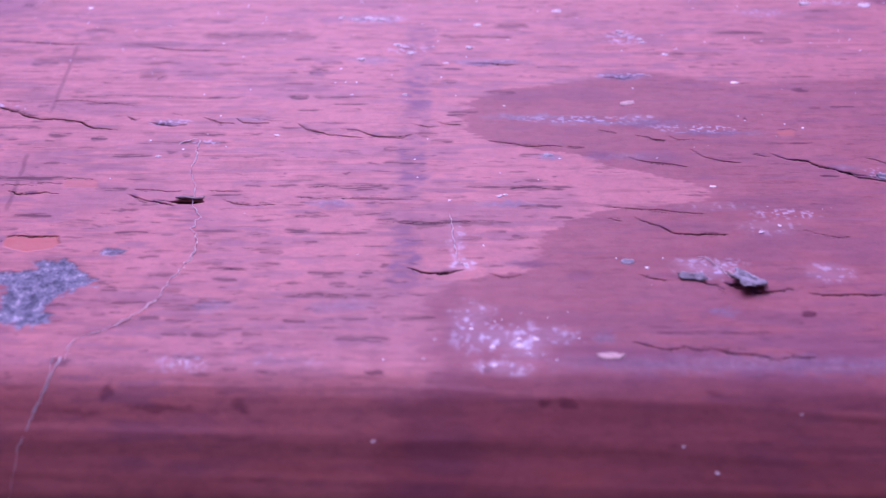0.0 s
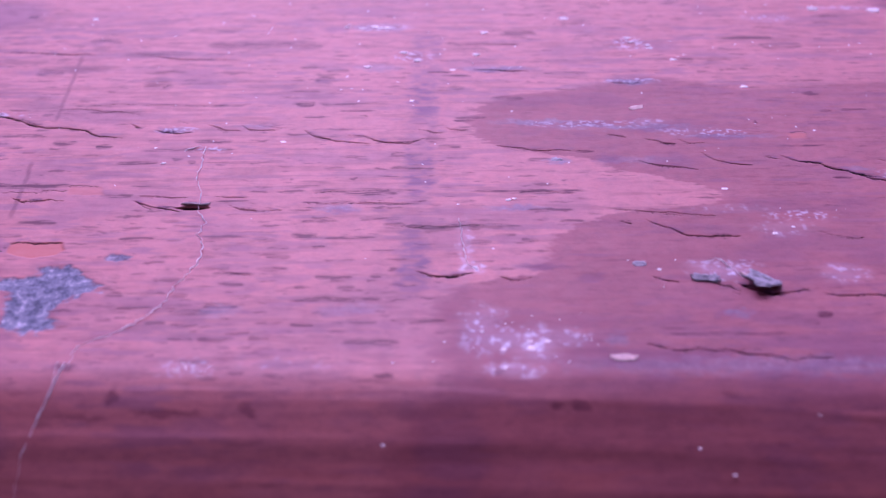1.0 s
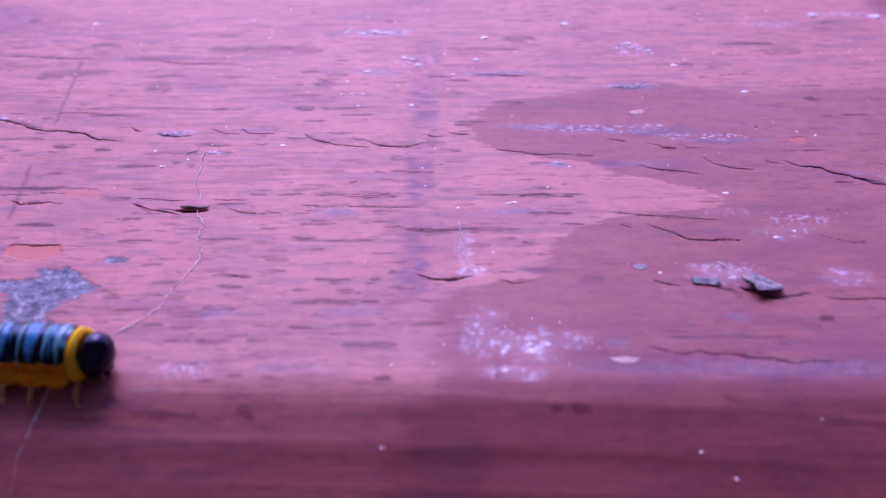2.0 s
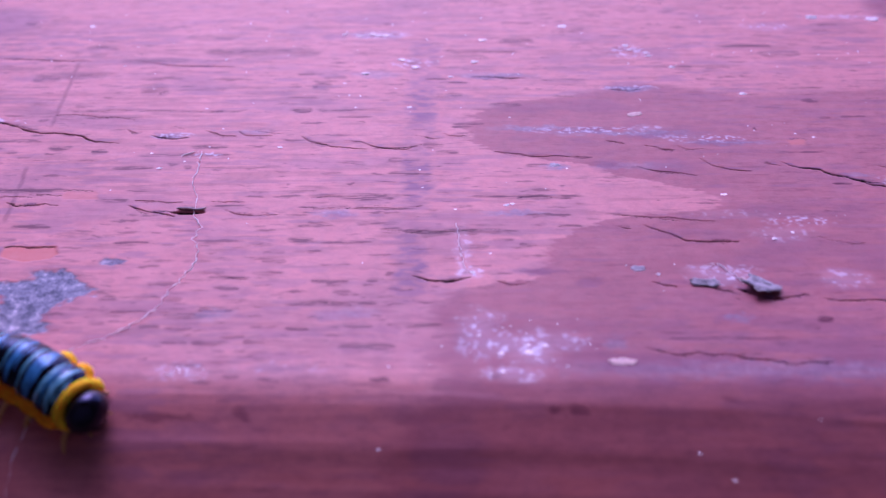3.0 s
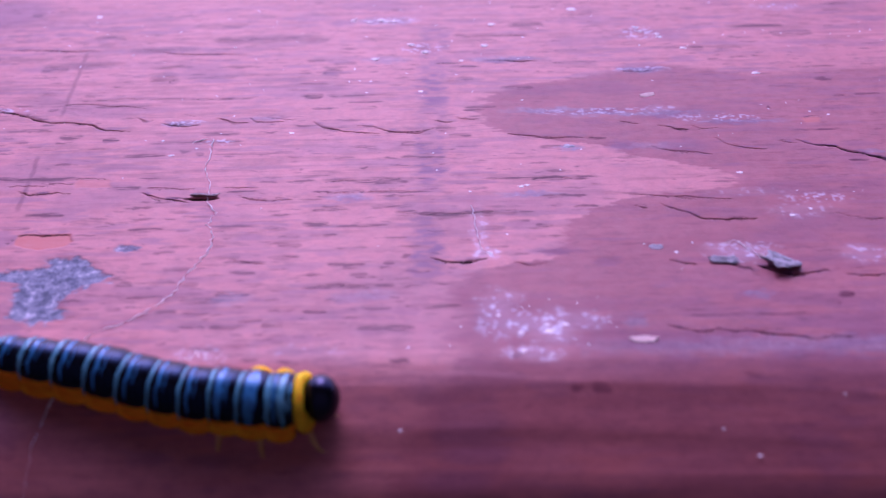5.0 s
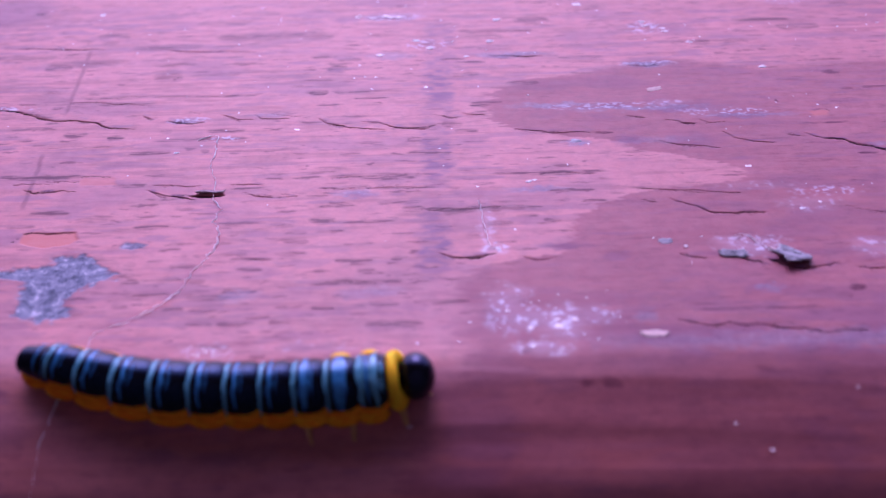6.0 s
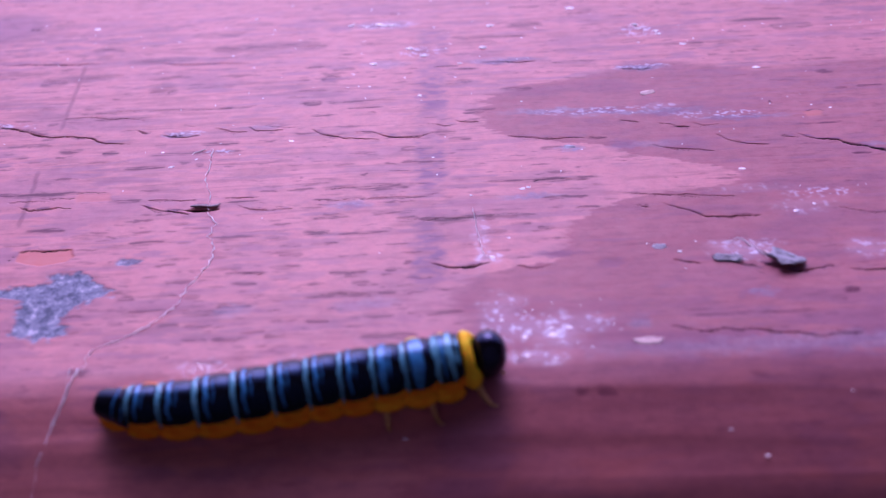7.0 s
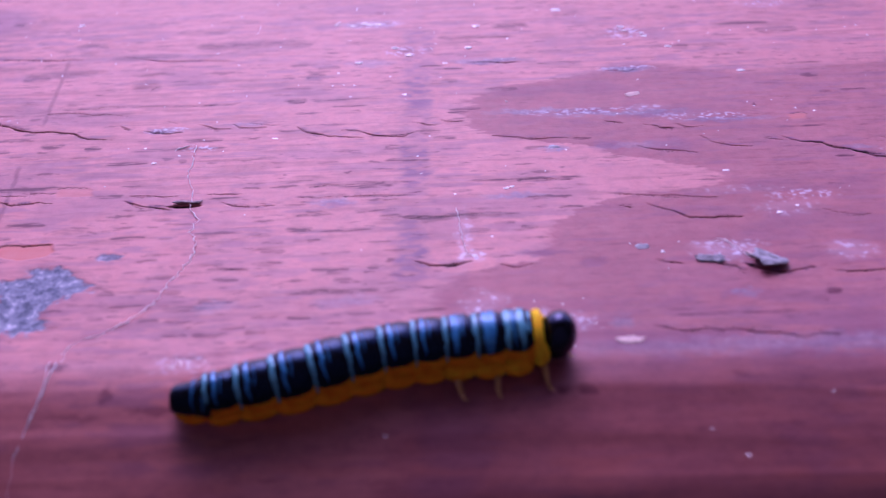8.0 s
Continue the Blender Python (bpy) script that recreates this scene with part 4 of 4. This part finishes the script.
build_thread("silk_thread", ((-21.0, 54.1), (-20.3, 53.8), (-20.2, 54.9), (-19.8, 54.1)), 0.02, "short tangled white silk fibre at the board's edge", 6, 0.08)
build_thread("silk_thread", ((-19.0, 53.9), (-18.4, 53.9), (-18.1, 54.6)), 0.02, "short tangled white silk fibre at the board's edge", 7, 0.08)
build_thread("silk_thread", ((20.5, 66.7), (21.9, 67.4), (22.8, 66.1)), 0.016, "curled white fibre beside a grey splinter", 8)


def build_chip(name, x, y, length, width, thick, yaw, tilt, material, label, category, seed, torn=0.0):
    """A ragged sliver, bent and lifted at one side."""
    rng = random.Random(seed)
    bm = bmesh.new()
    count, rings = 22, 4
    edge = [rng.uniform(0.72 - torn, 1.15 + torn) if i % 2 else rng.uniform(0.85 - torn, 1.05) for i in range(count)]
    layers = []
    for top in (1, 0):
        rows = [[bm.verts.new((0, 0, thick * top))]]
        for r in range(1, rings + 1):
            row = []
            for i in range(count):
                a, f = 2 * math.pi * i / count, r / rings
                u = math.cos(a) * length / 2 * (1 + (edge[i] - 1) * f) * f
                w = math.copysign(abs(math.sin(a)) ** 0.8, math.sin(a)) * width / 2 * (1 + (edge[i] - 1) * f) * f
                wave = (0.35 * thick + 0.05 + torn) * (noise.noise((u * 0.7 + seed, w * 3.0, top)))
                row.append(bm.verts.new((u, w, thick * top * (1 - 0.35 * f ** 3) + wave + 0.08 * length * (u / length) ** 2)))
            rows.append(row)
        for i in range(count):
            j = (i + 1) % count
            face = (rows[0][0], rows[1][i], rows[1][j])
            bm.faces.new(face if top else face[::-1])
            for inner, outer in zip(rows[1:], rows[2:]):
                face = (inner[i], outer[i], outer[j], inner[j])
                bm.faces.new(face if top else face[::-1])
        layers.append(rows[-1])
    for i in range(count):
        j = (i + 1) % count
        bm.faces.new((layers[1][i], layers[1][j], layers[0][j], layers[0][i]))
    place, lean = rest(x, y, 0.0)
    m = pose(0, 0, 0, math.degrees(lean), 0, 0) @ pose(0, 0, 0, tilt, 0, yaw)
    low = min((m @ v.co).z for v in bm.verts)
    bmesh.ops.transform(bm, matrix=Matrix.Diagonal((MM, MM, MM, 1)) @ Matrix.Translation(place + Vector((0, 0, -low - 0.06))) @ m, verts=bm.verts)
    return tagged(part(name, bm, material), label, category)


build_chip("wood_splinter", 24.8, 64.2, 3.2, 2.4, 0.12, -36, -16, GREYWOOD, "lifted grey wood splinter standing up from a crack", "splinter", 11, 0.13)
build_chip("wood_splinter", 24.1, 64.9, 2.0, 0.45, 0.16, -35, -10, PALE, "pale thin wood sliver lying on a grey splinter", "splinter", 12)
build_chip("wood_splinter", 20.3, 64.9, 2.6, 1.1, 0.05, -8, 0, GREYWOOD, "flat grey wood splinter beside a crack", "splinter", 13, 0.1)
build_chip("wood_splinter", 15.3, 66.8, 1.2, 0.8, 0.05, 0, 0, GREYWOOD, "small grey wood splinter on damp red paint", "splinter", 14)
build_chip("wood_splinter", 9.4, 82.6, 1.1, 0.8, 0.05, -10, 0, GREYWOOD, "small grey wood splinter at a stain's edge", "splinter", 15)
build_chip("wood_splinter", 40.2, 79.3, 1.6, 0.9, 0.06, -15, 0, GREYWOOD, "small grey wood splinter beside a long crack", "splinter", 16)
build_chip("wood_splinter", -23.5, 75.5, 2.8, 0.65, 0.10, 1, -14, BARK, "dark brown sliver lifted over a hole in the paint", "splinter", 21, 0.05)
build_chip("paint_flake", 12.8, 55.5, 2.2, 0.75, 0.07, -3, 1, PALE, "oval cream paint flake near the worn front edge", "flake", 17)
build_chip("paint_flake", 17.9, 92.1, 1.6, 0.9, 0.08, 12, 0, PALE, "cream paint flake on damp red paint", "flake", 18)
build_chip("paint_flake", 40.8, 114.3, 1.3, 1.1, 0.13, 0, 0, CRUST, "white paint flake at the far side of the board", "flake", 19)
build_chip("paint_flake", 47.6, 113.7, 1.4, 1.1, 0.13, 5, 0, CRUST, "white paint flake at the far side of the board", "flake", 20)


def build_specks():
    """Fine white specks over the far part of the board, standing in for glints."""
    rng = random.Random(77)
    bm = bmesh.new()
    for _ in range(170):
        x, y = rng.uniform(-52, 52), rng.triangular(56, 119, 112)
        if rng.random() < 0.12:
            x, y = rng.gauss(5, 3.2), rng.gauss(57.5, 1.8)
        size = rng.uniform(0.04, 0.11)
        place, _ = rest(x, y, 0.02)
        ring = [bm.verts.new((place + Vector((math.cos(a) * size * rng.uniform(0.6, 1.5), math.sin(a) * size * rng.uniform(0.5, 1.0), 0))) * MM) for a in (0.0, 1.05, 2.1, 3.14, 4.2, 5.2)]
        top, low = bm.verts.new((place + Vector((0, 0, size * 0.15))) * MM), bm.verts.new((place - Vector((0, 0, 0.12))) * MM)
        for i in range(6):
            bm.faces.new((ring[i], ring[(i + 1) % 6], top)), bm.faces.new((ring[(i + 1) % 6], ring[i], low))
    return tagged(part("white_specks", bm, CRUST, smooth=False), "fine white specks and painted-in glints on the red paint", "dust", kind="stuff")


build_specks()


def build_crumb(x, y, size, seed, wide=1.0):
    rng = random.Random(seed)
    bm = bmesh.new()
    bmesh.ops.create_icosphere(bm, subdivisions=2, radius=1)
    for v in bm.verts:
        v.co *= rng.uniform(0.45, 1.25)
    place, _ = rest(x, y, size * 0.08 + (0.07 if y < TOP_END else 0.0))
    bmesh.ops.transform(bm, matrix=Matrix.Diagonal((MM, MM, MM, 1)) @ Matrix.Translation(place) @ Matrix.Diagonal((size * wide, size * 0.75, size * 0.12, 1)), verts=bm.verts)
    return tagged(part("white_crumb", bm, CRUST, smooth=False), "tiny white crumb stuck to the red paint", "crumb", "white crumbs")


# white crumbs, flattened and pale so that they also stand in for glints
for n, (x, y, size) in enumerate((
    (-13.0, 110.7, 0.28), (-9.9, 110.7, 0.40), (-9.2, 110.4, 0.32), (-8.4, 110.4, 0.34), (-11.2, 110.3, 0.25), (-6.1, 104.3, 0.34), (-4.6, 102.5, 0.32), (-9.9, 101.1, 0.34), (11.9, 112.4, 0.42), (2.7, 109.0, 0.36), (1.8, 103.7, 0.38),
    (18.6, 107.4, 0.30), (18.9, 106.4, 0.22), (20.7, 105.6, 0.26), (20.9, 104.9, 0.26), (23.0, 102.2, 0.30), (29.5, 96.2, 0.32), (-0.7, 100.3, 0.20), (-2.6, 95.8, 0.18), (-4.8, 93.8, 0.20), (-17.0, 86.0, 0.24), (-27.9, 82.3, 0.20),
    (4.7, 76.0, 0.26), (5.2, 76.2, 0.2), (-43.0, 113.3, 0.3), (24.2, 77.6, 0.24),
)):
    build_crumb(x, y, size, 200 + n, 1.3)
for n, (x, y, size) in enumerate((
    (3.9, 56.4, 0.26), (6.0, 56.5, 0.34), (7.2, 57.3, 0.26), (5.9, 57.3, 0.2), (4.0, 54.4, 0.24), (1.7, 66.3, 0.26), (-4.9, 48.6, 0.17), (17.6, 48.45, 0.13), (19.9, 46.85, 0.17), (26.3, 50.6, 0.11), (-29.3, 85.0, 0.16), (27.3, 70.9, 0.24), (29.0, 71.8, 0.2),
    (16.8, 66.0, 0.2), (34.6, 87.5, 0.16), (33.0, 88.2, 0.14), (2.2, 58.4, 0.2), (-25.8, 83.5, 0.15),
)):
    build_crumb(x, y, size, 300 + n)


# ---- the caterpillar ----
SEG, RAD, COUNT = 2.4, 2.05, 10
# length of each body ring from the tail forwards, mm
RINGS = (2.15, 2.50, 2.60, 2.55, 2.38, 2.28, 2.20, 2.08, 2.10, 1.87)


def shell(length, radius, low, high, folds=(), ends=0.13, lift=0.0, start=-0.5, stop=0.5, rings=12, flat=0.8, scallop=0.0):
    """A piece of the body's tube between two angles from the top (degrees), mm, axis along x."""
    bm = bmesh.new()
    rows = []
    for i in range(rings + 1):
        f = start + (stop - start) * i / rings
        r = radius * (1 - ends * abs(2 * f) ** 4) + lift
        for centre, deep in folds:
            r -= radius * deep * math.exp(-((f - centre) / 0.035) ** 2)
        line = []
        for j in range(33):
            a = radians(low + (high - low) * j / 32) * (1 - scallop * abs(2 * f) ** 3)
            z = r * math.cos(a) * 0.97
            line.append(bm.verts.new((f * length * MM, r * math.sin(a) * MM, max(z, -flat * radius + 0.1 * z) * MM)))
        rows.append(line)
    for a, b in zip(rows, rows[1:]):
        for j in range(32):
            bm.faces.new((a[j], b[j], b[j + 1], a[j + 1]))
    return bm


def ellipsoid(c, r, seg=16, rings=10):
    bm = bmesh.new()
    bmesh.ops.create_uvsphere(bm, u_segments=seg, v_segments=rings, radius=1)
    bmesh.ops.transform(bm, matrix=Matrix.Translation(Vector(c) * MM) @ Matrix.Diagonal((*(Vector(r) * MM), 1)), verts=bm.verts)
    return bm


SHIELD = 74


def ring_stripe(length, radius, centre, half_width, half, folds):
    """A raised coloured ring that narrows down the sides."""
    bm = shell(length, radius, -half, half, folds, lift=0.025, start=centre - half_width, stop=centre + half_width, rings=4)
    for v in bm.verts:
        a = abs(math.degrees(math.atan2(v.co.y, v.co.z))) / half
        v.co.x = centre * length * MM + (v.co.x - centre * length * MM) * (1 - 0.65 * min(a, 1) ** 2) + 0.045 * length * MM * noise.noise((v.co.y * 1600, v.co.z * 1600, centre * 40 + v.co.x * 900))
    return bm


def build_segment(animal, index):
    """index 0 is next to the tail; the foremost segments are paler."""
    front = index - (COUNT - 1)
    size = RAD * (0.76, 0.86, 0.94, 0.99, 1.0, 1.0, 1.01, 1.02, 1.03, 1.03)[index]
    length = RINGS[index] * 1.16
    folds = ((-0.30, 0.05), (-0.04, 0.04), (0.30, 0.03))
    seg = part("segment", shell(length, size, -SHIELD, SHIELD, folds, scallop=0.16), BLACK, animal, "glossy black back of one body ring")
    part("belly", shell(length, size * 0.985, SHIELD - 22, 360 - SHIELD + 22, folds, flat=0.86), YELLOW, seg, "orange-yellow underside")
    if front == 0:
        bands = ((-0.47, -0.20, 68, STRIPE), (-0.17, -0.04, 62, BLUE), (-0.01, 0.41, 70, STRIPE))
    elif front == -1:
        bands = ((-0.46, -0.26, 80, STRIPE), (-0.19, 0.20, 70, BLUE))
    elif front == -2:
        bands = ((-0.46, -0.30, 82, STRIPE), (-0.21, 0.05, 64, BLUE), (0.11, 0.17, 36, DEEP))
    else:
        bands = ((-0.44, -0.32, 84, STRIPE), (-0.17, -0.03, 58, BLUE), (0.04, 0.08, 26, DEEP))
    for a, b, half, colour in bands:
        part("stripe", ring_stripe(length, size, (a + b) / 2, (b - a) / 2, half, folds), colour, seg, "thin pale blue ring" if colour == STRIPE else "blue ring that tapers down the sides")
    for side in (-1, 1):
        out = 0.34 if front > -2 else 0.28 if side < 0 else 0.06
        part("side_lobe", ellipsoid((-0.1, side * (size * 0.80 + out), -0.72 + 0.8 * out * (side > 0) - 0.5 * out * (side < 0)), (RINGS[index] * (0.42 if front > -2 and side > 0 else 0.60), 0.64 if front > -2 and side > 0 else 0.60, 0.70 if front > -2 and side > 0 else 0.74)), COLLAR if front > -2 and side > 0 else FLANK if front > -3 else YELLOW, seg, "rounded orange-yellow flank lobe")
    if index < COUNT - 3:
        for side in (-1, 1):
            part("proleg", ellipsoid((0.0, side * 1.0, -1.55), (0.55, 0.42, 0.50), 10, 8), YELLOW, seg, "stubby yellow false leg")
    return seg


def build_leg(seg, side, ahead=0.0):
    """Near legs are long and far ones short to fit the camera's view; the first pair points ahead."""
    w, d = (1.48 - 0.9 * ahead, 0.9) if side < 0 else (0.6, 0.9)
    knee, foot = (0.05 + 0.4 * ahead, side * w, -0.38 * d), (0.10 + 0.9 * ahead, side * 1.45 * w, -0.85 * d)
    leg = part("leg", tube(((0, 0, 0), knee, foot), (0.29, 0.23, 0.16)), LEG, seg, "short jointed tan leg")
    claw = (foot, (0.25 + 1.2 * ahead, side * 1.65 * w, -1.12 * d), (0.45 + 1.5 * ahead, side * 1.72 * w, -1.18 * d))
    part("claw", tube(claw, (0.15, 0.11, 0.05)), LEG, leg, "tan hooked claw")
    return leg


def build_caterpillar():
    animal = tagged(new("caterpillar"), "black caterpillar with pale blue rings and yellow flanks, crawling", "caterpillar")
    pieces, legs = [], []
    tail = part("tail", shell(3.3, RAD * 0.76, -80, 80, ((0.1, 0.03),), ends=0.0), BLACK, animal, "tapered black tail end")
    for v in tail.data.vertices:
        f = v.co.x / (3.3 * MM) + 0.5
        k = (0.62 + 0.38 * min(f / 0.9, 1)) * math.sqrt(max(0.0, 1 - (1 - min(f / 0.16, 1)) ** 2))
        v.co.y, v.co.z = v.co.y * k, (v.co.z + 0.5 * MM) * k - 0.5 * MM
    part("belly", ellipsoid((0.15, 0, -0.75), (SEG * 0.68, 1.66, 0.85)), YELLOW, tail, "orange-yellow underside")
    part("stripe", ring_stripe(3.3, RAD * 0.76, 0.36, 0.03, 60, ((0.1, 0.03),)), BLUE, tail, "thin dull blue ring")
    part("stripe", ring_stripe(3.3, RAD * 0.70, 0.12, 0.03, 58, ()), DEEP, tail, "deep blue ring")
    pieces.append(tail)
    for i in range(COUNT):
        seg = build_segment(animal, i)
        pieces.append(seg)
        if i in (COUNT - 3, COUNT - 1):
            for side in (-1, 1):
                legs.append((build_leg(seg, side), side, i))
    collar = part("collar", shell(0.95, RAD * 0.98, 0, 360, ((0.1, 0.03),), ends=0.22, flat=0.9), COLLAR, animal, "bright yellow neck ring")
    for v in collar.data.vertices:
        down = 0.5 - v.co.z / (2 * RAD * MM)
        v.co.x = v.co.x * (0.75 + 0.4 * down) + 0.18 * MM * down * down - 0.06 * MM
    for side in (-1, 1):
        part("side_lobe", ellipsoid((0.12, side * 1.35 + 0.14, -0.50 + 0.15 * (side > 0)), (0.72, 0.86, 1.05)), COLLAR, collar)
        legs.append((build_leg(collar, side, 0.35), side, COUNT))
    pieces.append(collar)
    head = part("head", ellipsoid((0, 0, 0), (1.36, 1.70, 1.80), 32, 24), HEAD, animal, "shiny round black head")
    for side in (-1, 1):
        part("eye", ellipsoid((0.72, side * 1.18, -0.15), (0.20, 0.18, 0.2), 12, 8), HEAD, head, "tiny round black eye")
        part("antenna", tube(((0.75, side * 0.85, -0.75), (1.05, side * 1.0, -0.95), (1.25, side * 1.02, -1.1)), (0.14, 0.1, 0.05)), LEG, head, "short pale feeler")
        part("mandible", ellipsoid((0.85, side * 0.32, -1.15), (0.42, 0.34, 0.40), 12, 8), HEAD, head, "dark jaw")
    pieces.append(head)
    return animal, pieces, legs


caterpillar, PIECES, LEGS = build_caterpillar()
# distance of each piece from the head's middle along the body, mm
STATION = [0.0, 1.4] + [1.95 + sum(RINGS[i + 1:]) + RINGS[i] / 2 for i in reversed(range(COUNT))]
STATION.append(1.95 + sum(RINGS) + 1.15)
STATION.reverse()
LENGTH = STATION[0] + 1.49
SPINES = {}


def spine(t, *points, stretch=1.0):
    """The body's line at t seconds from tail to head, x and y in mm; a short one is carried on straight behind."""
    SPINES[t] = points, stretch


spine(0.0, (-62.0, 55.5), (-50.0, 54.8), (-43.0, 54.5), stretch=0.92)
spine(0.5, (-58.0, 55.2), (-46.0, 54.8), (-39.0, 54.6), stretch=0.92)
spine(1.0, (-53.0, 55.0), (-42.0, 54.6), (-37.0, 54.4), stretch=0.90)
spine(1.2, (-51.0, 55.0), (-40.0, 54.6), (-35.5, 54.3), stretch=0.90)
spine(2.3, (-42.0, 55.0), (-33.1, 54.4), (-28.8, 54.1), (-26.2, 53.9), (-24.6, 53.5), stretch=0.86)
spine(2.5, (-42.0, 54.8), (-32.9, 53.9), (-28.6, 53.6), (-26.2, 53.3), (-24.6, 53.0), stretch=0.85)
spine(3.0, (-41.0, 55.2), (-32.0, 53.6), (-29.2, 52.2), (-27.2, 50.9), (-25.5, 49.7), stretch=0.82)
spine(3.5, (-42.0, 55.3), (-33.0, 53.3), (-31.1, 52.4), (-27.2, 50.9), (-23.4, 48.8), (-21.7, 48.2), stretch=0.86)
spine(4.0, (-40.0, 54.9), (-33.1, 53.2), (-28.8, 51.6), (-24.3, 49.9), (-19.6, 48.6), (-17.9, 48.4), stretch=0.88)
spine(4.5, (-39.0, 54.33), (-33.7, 53.83), (-32.2, 53.43), (-27.5, 51.41), (-21.2, 49.52), (-15.7, 48.68), (-13.8, 48.68), stretch=0.94)
spine(4.7, (-38.0, 54.10), (-33.8, 53.30), (-29.4, 52.30), (-25.2, 50.96), (-20.9, 49.82), (-14.2, 48.75), (-12.4, 49.05), stretch=0.96)
spine(5.8, (-33.0, 52.85), (-31.0, 52.25), (-27.8, 51.47), (-23.8, 50.47), (-19.6, 49.88), (-15.7, 49.68), (-11.8, 49.89), (-7.9, 50.20), (-5.4, 50.20))
spine(6.0, (-32.9, 52.70), (-31.1, 52.22), (-27.9, 51.34), (-23.8, 50.35), (-19.8, 49.98), (-15.8, 49.90), (-11.8, 49.92), (-8.0, 50.13), (-4.4, 50.55))
spine(6.5, (-29.7, 51.55), (-27.7, 51.21), (-24.6, 50.56), (-20.7, 50.22), (-16.7, 50.27), (-12.8, 50.63), (-8.9, 50.89), (-5.0, 51.34), (-1.8, 51.80))
spine(7.0, (-26.7, 50.90), (-25.4, 50.27), (-21.3, 50.05), (-17.4, 50.33), (-13.4, 50.80), (-9.4, 51.38), (-5.4, 51.75), (-2.2, 52.23), (1.1, 52.80))
spine(7.5, (-23.3, 50.75), (-21.4, 50.23), (-18.2, 50.31), (-14.3, 50.79), (-10.3, 51.58), (-6.4, 52.46), (-2.4, 53.14), (1.6, 53.32), (4.1, 53.20))
spine(8.0, (-19.9, 50.4), (-18.3, 50.2), (-14.0, 50.9), (-10.0, 51.7), (-6.1, 52.8), (-2.1, 53.5), (1.9, 53.8), (5.1, 54.1), (7.4, 54.1))


def along(points, stretch):
    """Where each piece of the body sits and which way it faces."""
    p = np.array(points[::-1], float)
    s = np.concatenate(([0], np.cumsum(np.hypot(*np.diff(p, axis=0).T))))
    if s[-1] < LENGTH - 3:
        p = np.vstack((p, p[-1] + (p[-1] - p[-2]) / (s[-1] - s[-2]) * (LENGTH - s[-1])))
        s = np.append(s, LENGTH)
    total = min(max(s[-1], LENGTH * 0.93), LENGTH * 1.06) if s[-1] < LENGTH * 1.1 else LENGTH
    total *= stretch
    fine = np.linspace(0, s[-1], 200)
    curve = np.stack([np.interp(fine, s, c) for c in p.T], -1)
    ring = np.pad(curve, ((14, 14), (0, 0)), mode="reflect", reflect_type="odd")
    curve = np.stack([np.convolve(c, np.ones(29) / 29, "valid") for c in ring.T], -1)
    poses = []
    for station in STATION:
        d = station * total / LENGTH
        x, y = (np.interp(d, fine, c) for c in curve.T)
        ax, ay = (np.interp(d - 0.8, fine, c) - np.interp(d + 0.8, fine, c) for c in curve.T)
        z, lean = surface(y)
        poses.append((x, y, z, math.atan2(ay, ax), lean))
    return poses


def motions():
    rows = [[] for _ in PIECES]
    for t, (points, stretch) in SPINES.items():
        for i, (x, y, z, yaw, lean) in enumerate(along(points, stretch)):
            up = 1.88 if i == len(PIECES) - 1 else 1.52 if i == 0 else 1.78
            tilt = Matrix.Rotation(lean * 0.95, 4, "X")
            m = Matrix.Translation((x * MM, (y + 0.08) * MM, (z + up) * MM)) @ tilt @ Matrix.Rotation(yaw, 4, "Z")
            if i == len(PIECES) - 1:
                m = m @ Matrix.Rotation(radians(12), 4, "Y")
            rows[i].append((t, m))
    for piece, keys in zip(PIECES, rows):
        walk(piece, keys)
    # the true legs step in turn
    for leg, side, index in LEGS:
        swing, ahead = {COUNT: (16, 0.3), COUNT - 1: (16, -1.6), COUNT - 3: (18, -0.4)}[index]
        phase = 0.0 if side < 0 else 0.5
        keys = []
        for step_no in range(41):
            t = 0.2 * step_no
            a = swing * math.cos(2 * math.pi * (t / 2.0 + 0.12 * (COUNT - index) + phase))
            keys.append((t, pose(ahead * MM, side * 1.2 * MM, -0.95 * MM, 0, a, 0)))
        walk(leg, keys)


motions()
